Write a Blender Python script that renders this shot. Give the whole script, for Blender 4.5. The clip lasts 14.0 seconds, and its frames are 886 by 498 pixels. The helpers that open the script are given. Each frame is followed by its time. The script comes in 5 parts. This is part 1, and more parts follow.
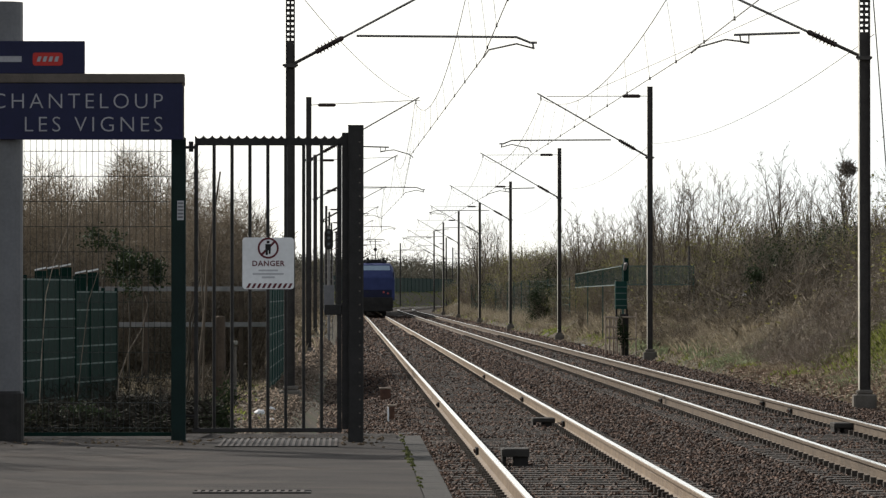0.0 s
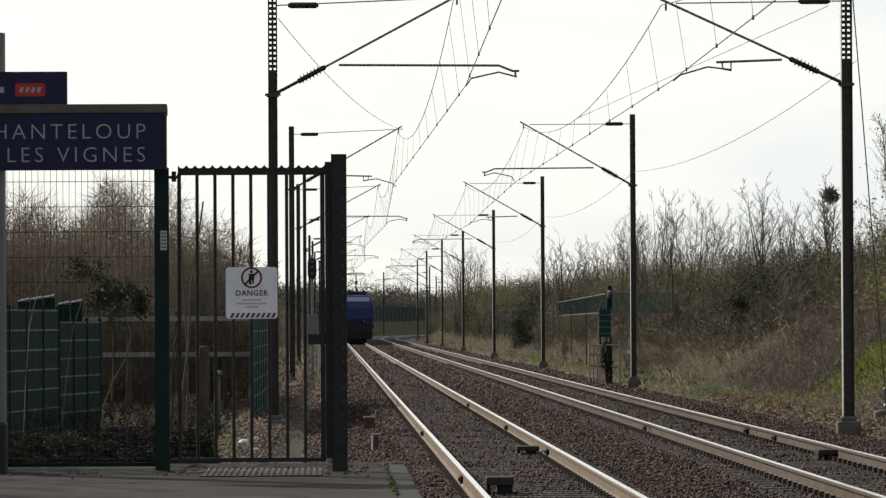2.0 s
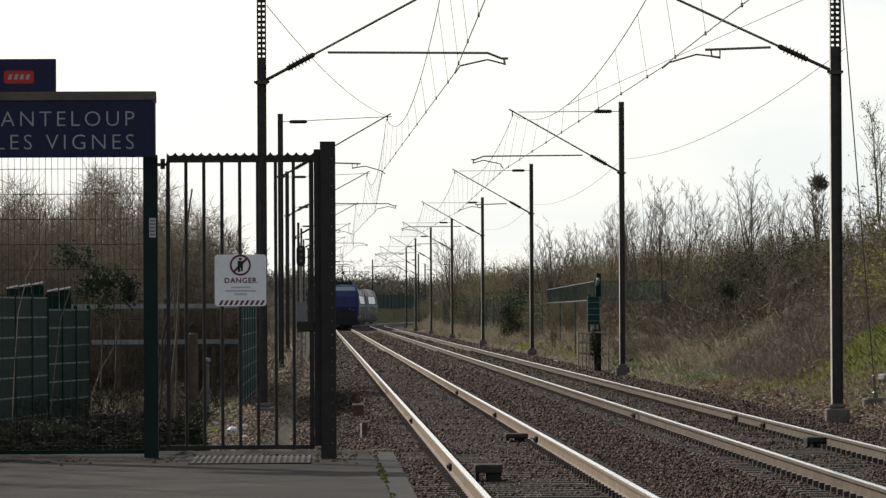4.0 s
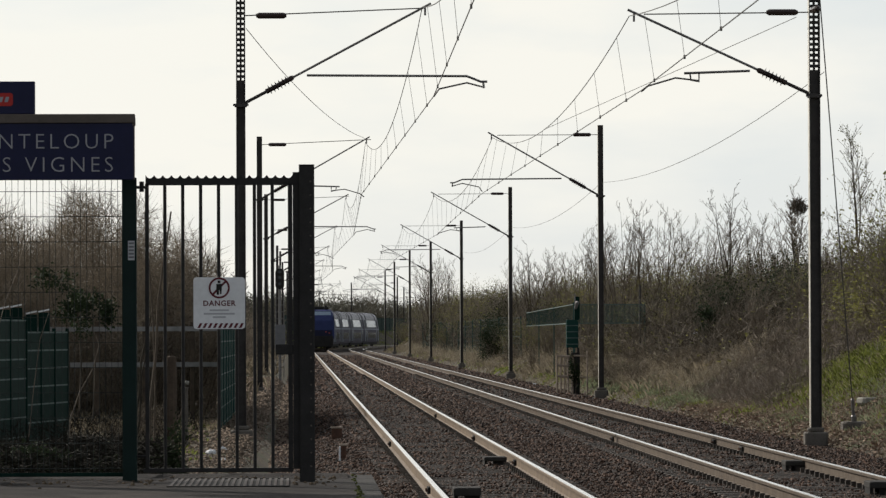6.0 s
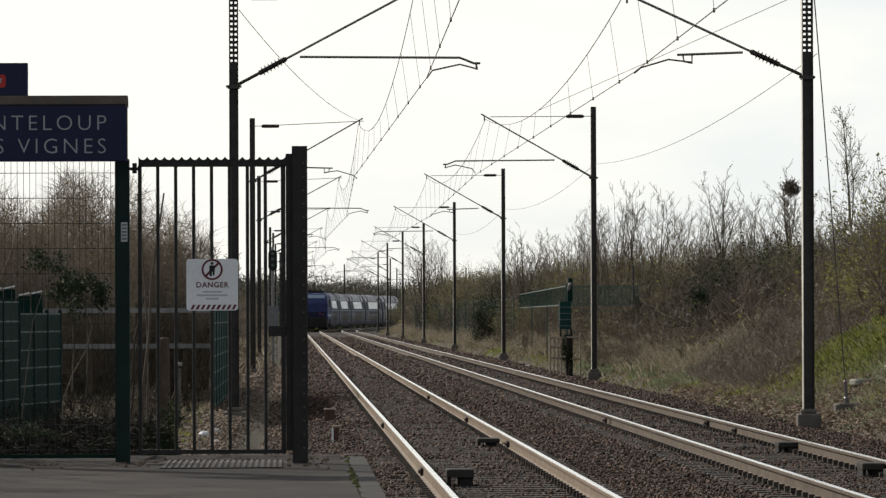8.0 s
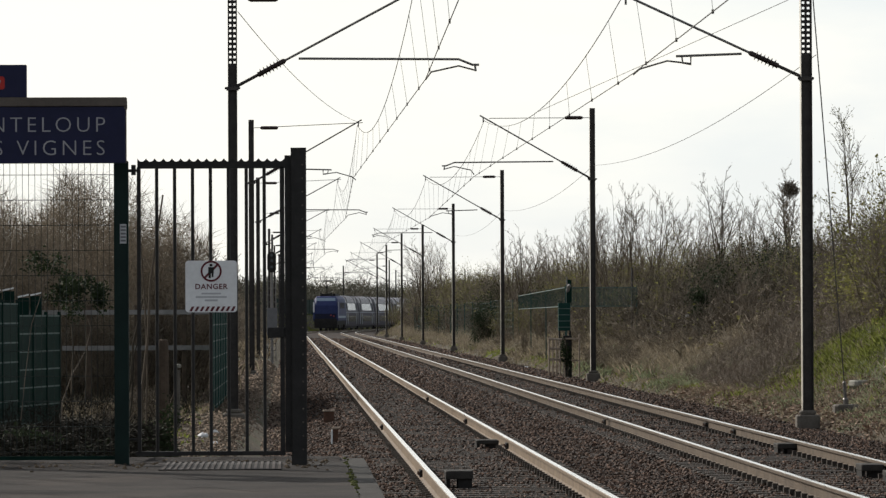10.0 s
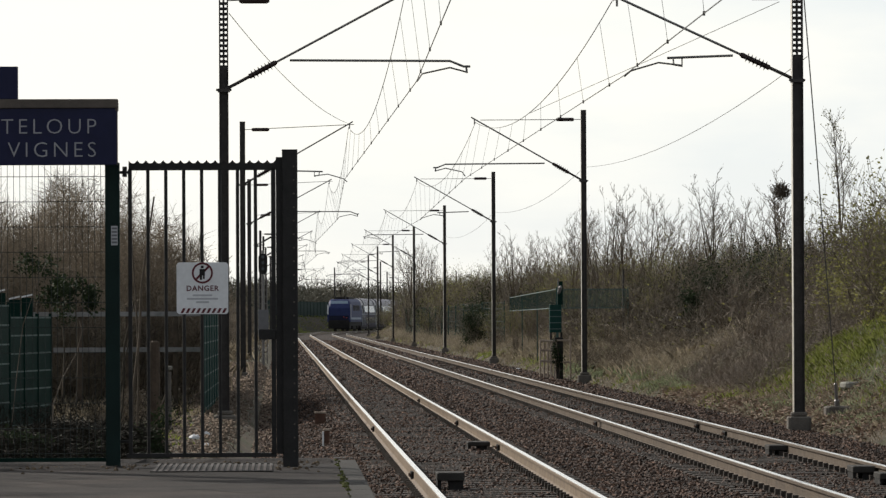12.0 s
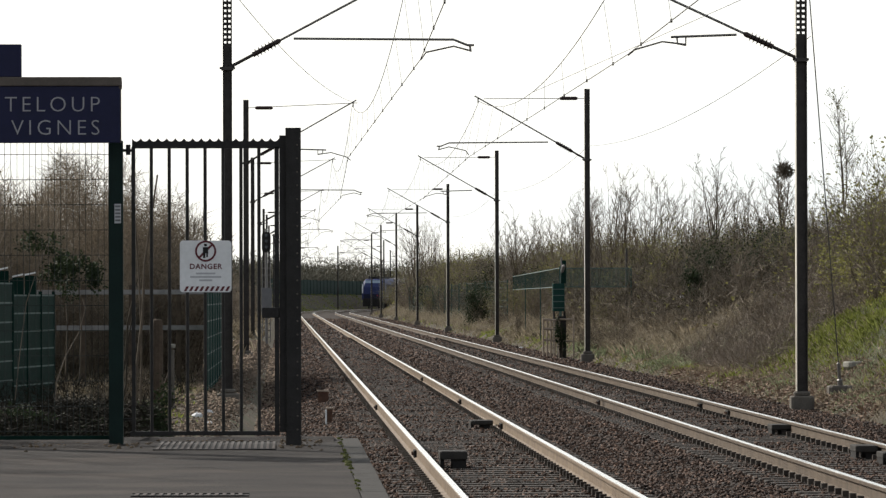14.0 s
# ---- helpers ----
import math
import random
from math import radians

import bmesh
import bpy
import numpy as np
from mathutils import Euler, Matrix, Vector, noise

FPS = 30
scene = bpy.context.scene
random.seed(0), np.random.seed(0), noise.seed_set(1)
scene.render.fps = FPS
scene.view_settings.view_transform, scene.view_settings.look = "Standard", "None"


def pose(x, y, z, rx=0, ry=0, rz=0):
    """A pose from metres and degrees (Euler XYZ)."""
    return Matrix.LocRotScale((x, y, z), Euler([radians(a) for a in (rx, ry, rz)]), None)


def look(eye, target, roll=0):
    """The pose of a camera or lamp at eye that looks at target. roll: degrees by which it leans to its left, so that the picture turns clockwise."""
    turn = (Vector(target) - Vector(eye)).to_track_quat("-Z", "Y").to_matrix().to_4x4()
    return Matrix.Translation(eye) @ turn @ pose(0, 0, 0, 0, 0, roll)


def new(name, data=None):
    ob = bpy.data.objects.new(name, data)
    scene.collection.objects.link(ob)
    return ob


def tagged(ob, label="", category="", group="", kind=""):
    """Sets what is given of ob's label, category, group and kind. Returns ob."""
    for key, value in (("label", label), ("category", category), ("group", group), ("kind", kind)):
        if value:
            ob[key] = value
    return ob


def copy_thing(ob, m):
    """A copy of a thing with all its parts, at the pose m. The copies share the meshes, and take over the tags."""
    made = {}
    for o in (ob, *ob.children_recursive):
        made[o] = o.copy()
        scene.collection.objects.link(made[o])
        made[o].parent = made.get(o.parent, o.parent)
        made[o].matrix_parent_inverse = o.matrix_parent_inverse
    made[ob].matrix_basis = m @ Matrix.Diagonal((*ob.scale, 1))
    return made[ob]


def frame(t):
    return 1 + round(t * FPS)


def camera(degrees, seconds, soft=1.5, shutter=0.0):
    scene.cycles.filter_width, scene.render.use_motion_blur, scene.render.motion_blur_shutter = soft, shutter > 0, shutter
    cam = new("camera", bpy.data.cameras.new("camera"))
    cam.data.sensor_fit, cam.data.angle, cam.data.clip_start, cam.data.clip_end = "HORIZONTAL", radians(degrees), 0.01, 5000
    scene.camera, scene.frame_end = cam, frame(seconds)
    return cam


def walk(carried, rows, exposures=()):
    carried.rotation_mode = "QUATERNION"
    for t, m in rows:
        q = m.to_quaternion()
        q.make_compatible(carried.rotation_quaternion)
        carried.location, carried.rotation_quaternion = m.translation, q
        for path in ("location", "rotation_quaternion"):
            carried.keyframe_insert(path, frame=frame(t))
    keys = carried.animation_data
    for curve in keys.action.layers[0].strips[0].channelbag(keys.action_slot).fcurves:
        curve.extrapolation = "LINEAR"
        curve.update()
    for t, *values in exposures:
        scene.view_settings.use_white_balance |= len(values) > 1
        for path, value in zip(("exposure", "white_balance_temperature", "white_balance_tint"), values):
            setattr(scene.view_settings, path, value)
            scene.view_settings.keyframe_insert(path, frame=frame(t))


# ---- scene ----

# ---------------------------------------------------------------- camera
EYE = (0.0, 0.0, 1.7)
cam = camera(10.26, 14.0, soft=1.35)
ROWS = [
    (0.0, -1.1287, 0.5185, 0.000),
    (0.5, -1.1871, 0.5079, -0.015),
    (1.0, -1.1321, 0.5758, -0.060),
    (1.5, -1.2316, 0.7047, -0.188),
    (2.0, -1.3236, 0.8508, -0.292),
    (2.5, -1.4693, 0.8100, -0.351),
    (3.0, -1.4075, 0.6888, -0.295),
    (5.5, -1.6206, 0.8888, -0.207),
    (6.0, -1.6985, 0.9716, -0.208),
    (6.5, -1.7889, 0.9284, -0.273),
    (7.0, -1.7656, 0.8404, -0.302),
    (7.5, -1.7772, 0.7780, -0.289),
    (8.0, -1.7793, 0.7575, -0.203),
    (10.5, -1.7929, 0.7810, -0.252),
    (11.0, -1.7571, 0.8057, -0.184),
    (11.5, -1.8257, 0.8662, -0.152),
    (12.0, -1.8932, 0.7952, -0.252),
    (12.5, -1.8829, 0.7370, -0.267),
    (13.0, -1.8941, 0.6956, -0.243),
    (13.5, -1.9532, 0.6520, -0.209),
    (14.0, -1.8540, 0.5473, -0.136),
]
walk(cam, [(t, pose(*EYE, 90 + pitch, 0, yaw) @ pose(0, 0, 0, 0, 0, roll)) for t, yaw, pitch, roll in ROWS],
     [(t, 0.25 + e) for t, e in ((0, 0.27), (0.5, 0.27), (1, 0.26), (1.5, 0.14), (2, 0.0), (2.5, 0.0), (3, 0.05), (5.5, -0.1), (6, -0.18), (6.5, -0.18), (7, -0.08), (8, 0.0), (11, 0.0), (11.5, -0.05), (12.5, 0.05), (13, 0.06), (13.5, 0.13), (14, 0.27))])

# ---------------------------------------------------------------- light
SUN_FROM = Vector((-0.68, 0.76, 0.62)).normalized()
world = bpy.data.worlds.new("sky")
scene.world = world
world.use_nodes = True
wn, wl = world.node_tree.nodes, world.node_tree.links
sky = wn.new("ShaderNodeTexSky")
sky.sky_type = "NISHITA"
sky.sun_disc = False
sky.sun_elevation = math.asin(SUN_FROM.z)
sky.sun_rotation = math.atan2(SUN_FROM.x, SUN_FROM.y)
sky.air_density, sky.dust_density, sky.ozone_density = 1.0, 1.0, 1.5
# thin bright cloud over the blue, uneven towards the top
where = wn.new("ShaderNodeTexCoord")
cloud = wn.new("ShaderNodeTexNoise")
cloud.inputs["Scale"].default_value, cloud.inputs["Detail"].default_value, cloud.inputs["Roughness"].default_value = 9.0, 6.0, 0.55
squash = wn.new("ShaderNodeMapping")
squash.inputs["Scale"].default_value = (1.0, 1.0, 3.5)
wl.new(where.outputs["Generated"], squash.inputs[0])
wl.new(squash.outputs[0], cloud.inputs[0])
cover = wn.new("ShaderNodeMapRange")
cover.inputs[1].default_value, cover.inputs[2].default_value, cover.inputs[3].default_value, cover.inputs[4].default_value = 0.35, 0.65, 0.74, 0.96
wl.new(cloud.outputs[0], cover.inputs[0])
veil = wn.new("ShaderNodeMix")
veil.data_type = "RGBA"
split = wn.new("ShaderNodeSeparateXYZ")
wl.new(where.outputs["Generated"], split.inputs[0])
thin = wn.new("ShaderNodeMapRange")
thin.inputs[1].default_value, thin.inputs[2].default_value, thin.inputs[3].default_value, thin.inputs[4].default_value = 0.06, 0.6, 1.0, 0.38
wl.new(split.outputs[2], thin.inputs[0])
amount = wn.new("ShaderNodeMath")
amount.operation = "MULTIPLY"
wl.new(cover.outputs[0], amount.inputs[0])
wl.new(thin.outputs[0], amount.inputs[1])
# the haze is brightest on the sun's side of the sky and fades away from it
side = wn.new("ShaderNodeMapRange")
side.inputs[1].default_value, side.inputs[2].default_value, side.inputs[3].default_value, side.inputs[4].default_value = -0.7, 0.75, 0.12, 1.0
wl.new(split.outputs[1], side.inputs[0])
haze = wn.new("ShaderNodeMath")
haze.operation = "MULTIPLY"
wl.new(amount.outputs[0], haze.inputs[0])
wl.new(side.outputs[0], haze.inputs[1])
wl.new(haze.outputs[0], veil.inputs[0])
pale = wn.new("ShaderNodeHueSaturation")
pale.inputs["Saturation"].default_value = 0.4
wl.new(sky.outputs[0], pale.inputs["Color"])
wl.new(pale.outputs[0], veil.inputs[6])
gaps = wn.new("ShaderNodeValToRGB")
gaps.color_ramp.elements[0].position, gaps.color_ramp.elements[1].position = 0.30, 0.56
gaps.color_ramp.elements[0].color, gaps.color_ramp.elements[1].color = (0.82, 0.86, 0.862, 1), (1.0, 0.982, 0.905, 1)
# more open towards the side away from the sun
away = wn.new("ShaderNodeMath")
away.operation = "MULTIPLY_ADD"
away.inputs[1].default_value = -1.5
wl.new(split.outputs[0], away.inputs[0])
wl.new(cloud.outputs[0], away.inputs[2])
wl.new(away.outputs[0], gaps.inputs[0])
bright = wn.new("ShaderNodeVectorMath")
bright.operation = "SCALE"
bright.inputs["Scale"].default_value = 8.2
wl.new(gaps.outputs[0], bright.inputs[0])
wl.new(bright.outputs[0], veil.inputs[7])
wl.new(veil.outputs[2], wn["Background"].inputs[0])
wn["Background"].inputs[1].default_value = 0.11
sun = new("sun", bpy.data.lights.new("sun", "SUN"))
sun.data.energy, sun.data.angle, sun.data.color = 3.5, radians(0.6), (1.0, 0.94, 0.86)
sun.matrix_basis = look(SUN_FROM * 50, (0, 0, 0))

# ---------------------------------------------------------------- materials


def material(name, base, dark=None, rough=0.7, metal=0.0, scale=6.0, fine=60.0, bump=0.2, spots=None, amount=0.5, spread=0.0, transmit=0.0, spec=0.15):
    """A surface with a coarse and a fine variation of its colour, a bump and, on request, stains and a spread from piece to piece."""
    m = bpy.data.materials.new(name)
    m.use_nodes = True
    n, l = m.node_tree.nodes, m.node_tree.links
    bsdf = n["Principled BSDF"]
    bsdf.inputs["Roughness"].default_value, bsdf.inputs["Metallic"].default_value = rough, metal
    bsdf.inputs["Specular IOR Level"].default_value = spec
    dark = dark or tuple(0.6 * c for c in base)
    place = n.new("ShaderNodeTexCoord")
    coarse, small = n.new("ShaderNodeTexNoise"), n.new("ShaderNodeTexNoise")
    for node, s, d in ((coarse, scale, 5), (small, fine, 3)):
        node.inputs["Scale"].default_value, node.inputs["Detail"].default_value = s, d
        l.new(place.outputs["Object"], node.inputs["Vector"])
    add = n.new("ShaderNodeMath")
    add.operation = "MULTIPLY_ADD"
    l.new(small.outputs[0], add.inputs[0])
    add.inputs[1].default_value = 0.6
    l.new(coarse.outputs[0], add.inputs[2])
    ramp = n.new("ShaderNodeValToRGB")
    ramp.color_ramp.elements[0].position, ramp.color_ramp.elements[1].position = 0.8 - 0.3 * amount - 0.12, 0.8 + 0.3 * amount + 0.05
    ramp.color_ramp.elements[0].color, ramp.color_ramp.elements[1].color = (*dark, 1), (*base, 1)
    l.new(add.outputs[0], ramp.inputs[0])
    out = ramp.outputs[0]
    if spots:
        stain = n.new("ShaderNodeTexNoise")
        stain.inputs["Scale"].default_value, stain.inputs["Detail"].default_value = scale * 0.37, 6
        l.new(place.outputs["Object"], stain.inputs["Vector"])
        cut = n.new("ShaderNodeValToRGB")
        cut.color_ramp.elements[0].position, cut.color_ramp.elements[1].position = 0.52, 0.66
        l.new(stain.outputs[0], cut.inputs[0])
        mix = n.new("ShaderNodeMix")
        mix.data_type = "RGBA"
        l.new(cut.outputs[0], mix.inputs[0])
        l.new(out, mix.inputs[6])
        mix.inputs[7].default_value = (*spots, 1)
        out = mix.outputs[2]
    if spread:
        pick = n.new("ShaderNodeNewGeometry")
        info = n.new("ShaderNodeObjectInfo")
        both = n.new("ShaderNodeMath")
        l.new(pick.outputs["Random Per Island"], both.inputs[0])
        l.new(info.outputs["Random"], both.inputs[1])
        wrap = n.new("ShaderNodeMath")
        wrap.operation = "FRACT"
        l.new(both.outputs[0], wrap.inputs[0])
        span = n.new("ShaderNodeMapRange")
        span.inputs[3].default_value, span.inputs[4].default_value = 1 - spread, 1 + spread
        l.new(wrap.outputs[0], span.inputs[0])
        hsv = n.new("ShaderNodeHueSaturation")
        l.new(span.outputs[0], hsv.inputs["Value"])
        l.new(out, hsv.inputs["Color"])
        out = hsv.outputs[0]
    l.new(out, bsdf.inputs["Base Color"])
    if bump:
        b = n.new("ShaderNodeBump")
        b.inputs["Strength"].default_value, b.inputs["Distance"].default_value = bump, 0.02
        l.new(add.outputs[0], b.inputs["Height"])
        l.new(b.outputs[0], bsdf.inputs["Normal"])
    if transmit:
        leaf = n.new("ShaderNodeBsdfTranslucent")
        l.new(out, leaf.inputs[0])
        blend = n.new("ShaderNodeMixShader")
        blend.inputs[0].default_value = transmit
        l.new(bsdf.outputs[0], blend.inputs[1])
        l.new(leaf.outputs[0], blend.inputs[2])
        l.new(blend.outputs[0], n["Material Output"].inputs[0])
    return m


M = {
    "asphalt": material("platform_asphalt", (0.032, 0.0255, 0.0215), (0.0095, 0.0078, 0.0066), 0.88, scale=1.9, fine=38, bump=0.5, spots=(0.047, 0.037, 0.030)),
    "kerb": material("kerb_stone", (0.052, 0.048, 0.043), (0.026, 0.024, 0.021), 0.85, scale=5, fine=70, bump=0.3),
    "ballast": material("ballast_bed", (0.045, 0.033, 0.026), (0.016, 0.0115, 0.009), 0.95, scale=9, fine=40, bump=1.0, spots=(0.034, 0.028, 0.024)),
    "stone": material("ballast_stone", (0.076, 0.043, 0.028), (0.022, 0.0135, 0.0095), 0.8, scale=3, fine=60, bump=0.1, spread=0.92, spec=0.25),
    "rail_side": material("rail_rust", (0.24, 0.185, 0.13), (0.13, 0.095, 0.068), 0.6, 0.0, scale=4, fine=50, bump=0.2),
    "rail_top": material("rail_polished_head", (0.88, 0.87, 0.84), (0.76, 0.74, 0.70), 0.22, 1.0, scale=3, fine=30, bump=0.02),
    "sleeper": material("sleeper_concrete", (0.085, 0.074, 0.063), (0.042, 0.036, 0.031), 0.9, scale=6, fine=50, bump=0.4, spread=0.2),
    "steel_dark": material("mast_painted_steel", (0.062, 0.056, 0.052), (0.036, 0.033, 0.031), 0.55, 0.2, scale=5, fine=40, bump=0.1),
    "galvanised": material("galvanised_steel", (0.22, 0.21, 0.20), (0.13, 0.125, 0.12), 0.5, 0.5, scale=8, fine=50, bump=0.1),
    "wire": material("catenary_wire", (0.10, 0.095, 0.09), (0.07, 0.065, 0.06), 0.5, 0.4, bump=0),
    "insulator": material("insulator_glaze", (0.05, 0.035, 0.03), (0.03, 0.02, 0.02), 0.25, bump=0),
    "concrete": material("concrete", (0.15, 0.135, 0.115), (0.08, 0.07, 0.06), 0.9, scale=3, fine=40, bump=0.4),
    "gate": material("gate_paint_dark", (0.028, 0.026, 0.025), (0.016, 0.015, 0.014), 0.45, scale=9, fine=70, bump=0.1),
    "green": material("fence_green_paint", (0.006, 0.026, 0.020), (0.0035, 0.016, 0.012), 0.7, scale=6, fine=60, bump=0.1, spec=0.06),
    "mesh": material("mesh_wire_coating", (0.042, 0.048, 0.044), (0.028, 0.032, 0.03), 0.5, bump=0),
    "grey": material("grey_post_paint", (0.16, 0.16, 0.165), (0.12, 0.12, 0.125), 0.5, scale=4, fine=40, bump=0.05),
    "blue_sign": material("sign_blue_enamel", (0.0135, 0.0155, 0.050), (0.0105, 0.012, 0.038), 0.4, scale=3, fine=30, bump=0.02),
    "trim": material("sign_trim_metal", (0.12, 0.10, 0.085), (0.08, 0.068, 0.058), 0.6, 0.2, bump=0.05),
    "white": material("sign_white_paint", (0.78, 0.78, 0.78), (0.66, 0.66, 0.65), 0.5, scale=3, fine=30, bump=0.03),
    "letter": material("sign_letters_white", (0.34, 0.34, 0.355), (0.26, 0.26, 0.275), 0.6, bump=0),
    "red": material("sign_red", (0.45, 0.035, 0.03), (0.35, 0.03, 0.025), 0.5, bump=0),
    "maroon": material("sign_maroon", (0.13, 0.03, 0.035), (0.10, 0.022, 0.028), 0.5, bump=0),
    "ink": material("sign_grey_ink", (0.45, 0.45, 0.46), (0.40, 0.40, 0.41), 0.5, bump=0),
    "soil": material("verge_soil", (0.085, 0.068, 0.046), (0.038, 0.031, 0.021), 0.95, scale=0.9, fine=14, bump=0.8, spots=(0.05, 0.058, 0.024)),
    "gravel": material("path_gravel", (0.20, 0.155, 0.115), (0.10, 0.075, 0.058), 0.95, scale=4, fine=35, bump=0.8),
    "grass": material("grass_green", (0.255, 0.285, 0.07), (0.14, 0.165, 0.045), 0.7, scale=0.5, fine=20, bump=0, spread=0.3, transmit=0.35),
    "straw": material("grass_dry", (0.33, 0.28, 0.20), (0.20, 0.17, 0.12), 0.8, scale=0.5, fine=20, bump=0, spread=0.35, transmit=0.25),
    "bark": material("bark", (0.115, 0.092, 0.068), (0.06, 0.048, 0.036), 0.9, scale=6, fine=50, bump=0.3),
    "twig": material("twig_bark", (0.235, 0.195, 0.15), (0.115, 0.096, 0.073), 0.9, scale=2, fine=30, bump=0, spread=0.35),
    "leaf": material("leaf_spring_green", (0.225, 0.215, 0.07), (0.12, 0.12, 0.042), 0.6, scale=2, fine=20, bump=0, spread=0.4, transmit=0.45),
    "leaf_dark": material("leaf_evergreen", (0.028, 0.040, 0.016), (0.012, 0.020, 0.008), 0.8, scale=2, fine=20, bump=0, spread=0.4, transmit=0.2),
    "leaf_dry": material("leaf_brown_bramble", (0.13, 0.095, 0.06), (0.065, 0.048, 0.032), 0.8, scale=2, fine=20, bump=0, spread=0.4, transmit=0.2),
    "loco": material("locomotive_blue", (0.030, 0.041, 0.118), (0.021, 0.029, 0.085), 0.6, scale=2, fine=20, bump=0.02),
    "loco_light": material("locomotive_pale_blue", (0.12, 0.20, 0.29), (0.09, 0.16, 0.24), 0.35, scale=2, fine=20, bump=0.02),
    "loco_dark": material("locomotive_navy", (0.014, 0.016, 0.04), (0.010, 0.011, 0.028), 0.6, scale=2, fine=20, bump=0.02),
    # reflected sky is put into the pane's pale base colour
    "windscreen": material("windscreen_sky_pale", (0.24, 0.31, 0.38), (0.18, 0.24, 0.30), 0.3, bump=0, spec=0.5),
    "under": material("underframe_grime", (0.03, 0.028, 0.026), (0.018, 0.017, 0.016), 0.8, scale=4, fine=30, bump=0.2),
    "roof": material("coach_roof_grey", (0.30, 0.29, 0.31), (0.22, 0.215, 0.23), 0.5, scale=2, fine=20, bump=0.05),
    "coach": material("coach_side_grey", (0.125, 0.118, 0.132), (0.09, 0.086, 0.098), 0.8, scale=2, fine=20, bump=0.02, spec=0.03),
    "coach_white": material("coach_white_band", (0.36, 0.38, 0.41), (0.28, 0.30, 0.33), 0.8, scale=2, fine=20, bump=0.02, spec=0.03),
    "coach_pane": material("coach_window_pane", (0.16, 0.18, 0.20), (0.12, 0.135, 0.15), 0.25, bump=0, spec=0.9),
    "glass": material("window_glass", (0.03, 0.04, 0.05), (0.02, 0.03, 0.04), 0.08, bump=0, spec=0.6),
    "rust": material("rusty_steel", (0.115, 0.062, 0.042), (0.055, 0.032, 0.023), 0.8, scale=12, fine=60, bump=0.3),
    "rag": material("litter_pale", (0.70, 0.70, 0.70), (0.5, 0.5, 0.5), 0.7, bump=0.1),
    # sunlight on folds and ribs is put into this paler green
    "fold": material("fence_fold_sunlit", (0.095, 0.135, 0.124), (0.06, 0.09, 0.082), 0.55, bump=0),
    "green_pale": material("fence_green_weathered", (0.055, 0.095, 0.086), (0.036, 0.066, 0.06), 0.95, scale=4, fine=40, bump=0.1, spec=0.0),
    "green_mid": material("fence_green_dull", (0.016, 0.050, 0.042), (0.010, 0.034, 0.028), 0.7, scale=3, fine=40, bump=0.1, spec=0.06),
    "wood": material("weathered_wood", (0.10, 0.075, 0.055), (0.05, 0.038, 0.028), 0.9, scale=8, fine=60, bump=0.4),
    "wood_pale": material("bleached_wood", (0.26, 0.25, 0.24), (0.16, 0.155, 0.15), 0.9, scale=6, fine=60, bump=0.3),
    "rust_pale": material("rusty_pale_steel", (0.40, 0.33, 0.26), (0.22, 0.17, 0.13), 0.8, scale=10, fine=60, bump=0.3),
    # distance haze is put into the far wood's colour
    "brush_far": material("far_wood_hazed", (0.14, 0.13, 0.095), (0.085, 0.08, 0.06), 0.9, scale=0.2, fine=3, bump=0, spread=0.35),
    "green_dark": material("post_green_dark", (0.0075, 0.021, 0.018), (0.005, 0.014, 0.012), 0.6, scale=6, fine=60, bump=0.1),
    "rail_side_dark": material("rail_rust_dark", (0.125, 0.094, 0.066), (0.062, 0.046, 0.033), 0.7, scale=4, fine=50, bump=0.2),
    "bramble_dark": material("bramble_stem_shaded", (0.022, 0.019, 0.013), (0.010, 0.009, 0.006), 0.9, scale=2, fine=30, bump=0, spread=0.4),
    "concrete_pale": material("pale_stone", (0.30, 0.29, 0.25), (0.18, 0.175, 0.15), 0.9, scale=5, fine=50, bump=0.4),
    "steel_lit": material("mast_flange_sunlit", (0.74, 0.69, 0.58), (0.50, 0.46, 0.39), 0.3, 0.0, scale=1.5, fine=20, bump=0.05, spec=0.9),
    "dead_leaf": material("dead_leaf", (0.30, 0.215, 0.155), (0.17, 0.115, 0.08), 0.8, scale=1, fine=20, bump=0, spread=0.45),
    "twig_pale": material("twig_bark_pale", (0.205, 0.167, 0.122), (0.10, 0.082, 0.06), 0.9, scale=1.2, fine=30, bump=0, spread=0.4, transmit=0.25),
    "thicket": material("thicket_stem_and_shade", (0.105, 0.088, 0.062), (0.042, 0.036, 0.027), 0.9, scale=1.5, fine=30, bump=0, spread=0.45),
    "dead_vine": material("dead_vine_grey", (0.26, 0.215, 0.17), (0.12, 0.10, 0.08), 0.9, scale=1, fine=20, bump=0, spread=0.45),
    "grass_pale": material("grass_pale_bent", (0.30, 0.33, 0.20), (0.17, 0.20, 0.11), 0.6, scale=0.6, fine=20, bump=0, spread=0.35, transmit=0.3),
    "strip_dark": material("fence_foot_dark", (0.030, 0.024, 0.020), (0.012, 0.010, 0.009), 0.95, scale=8, fine=60, bump=0.8),
    "grate": material("worn_iron", (0.075, 0.059, 0.05), (0.04, 0.031, 0.026), 0.6, 0.3, scale=9, fine=60, bump=0.2),
    "moss": material("moss", (0.085, 0.092, 0.026), (0.04, 0.046, 0.013), 0.95, scale=20, fine=90, bump=0.6),
}


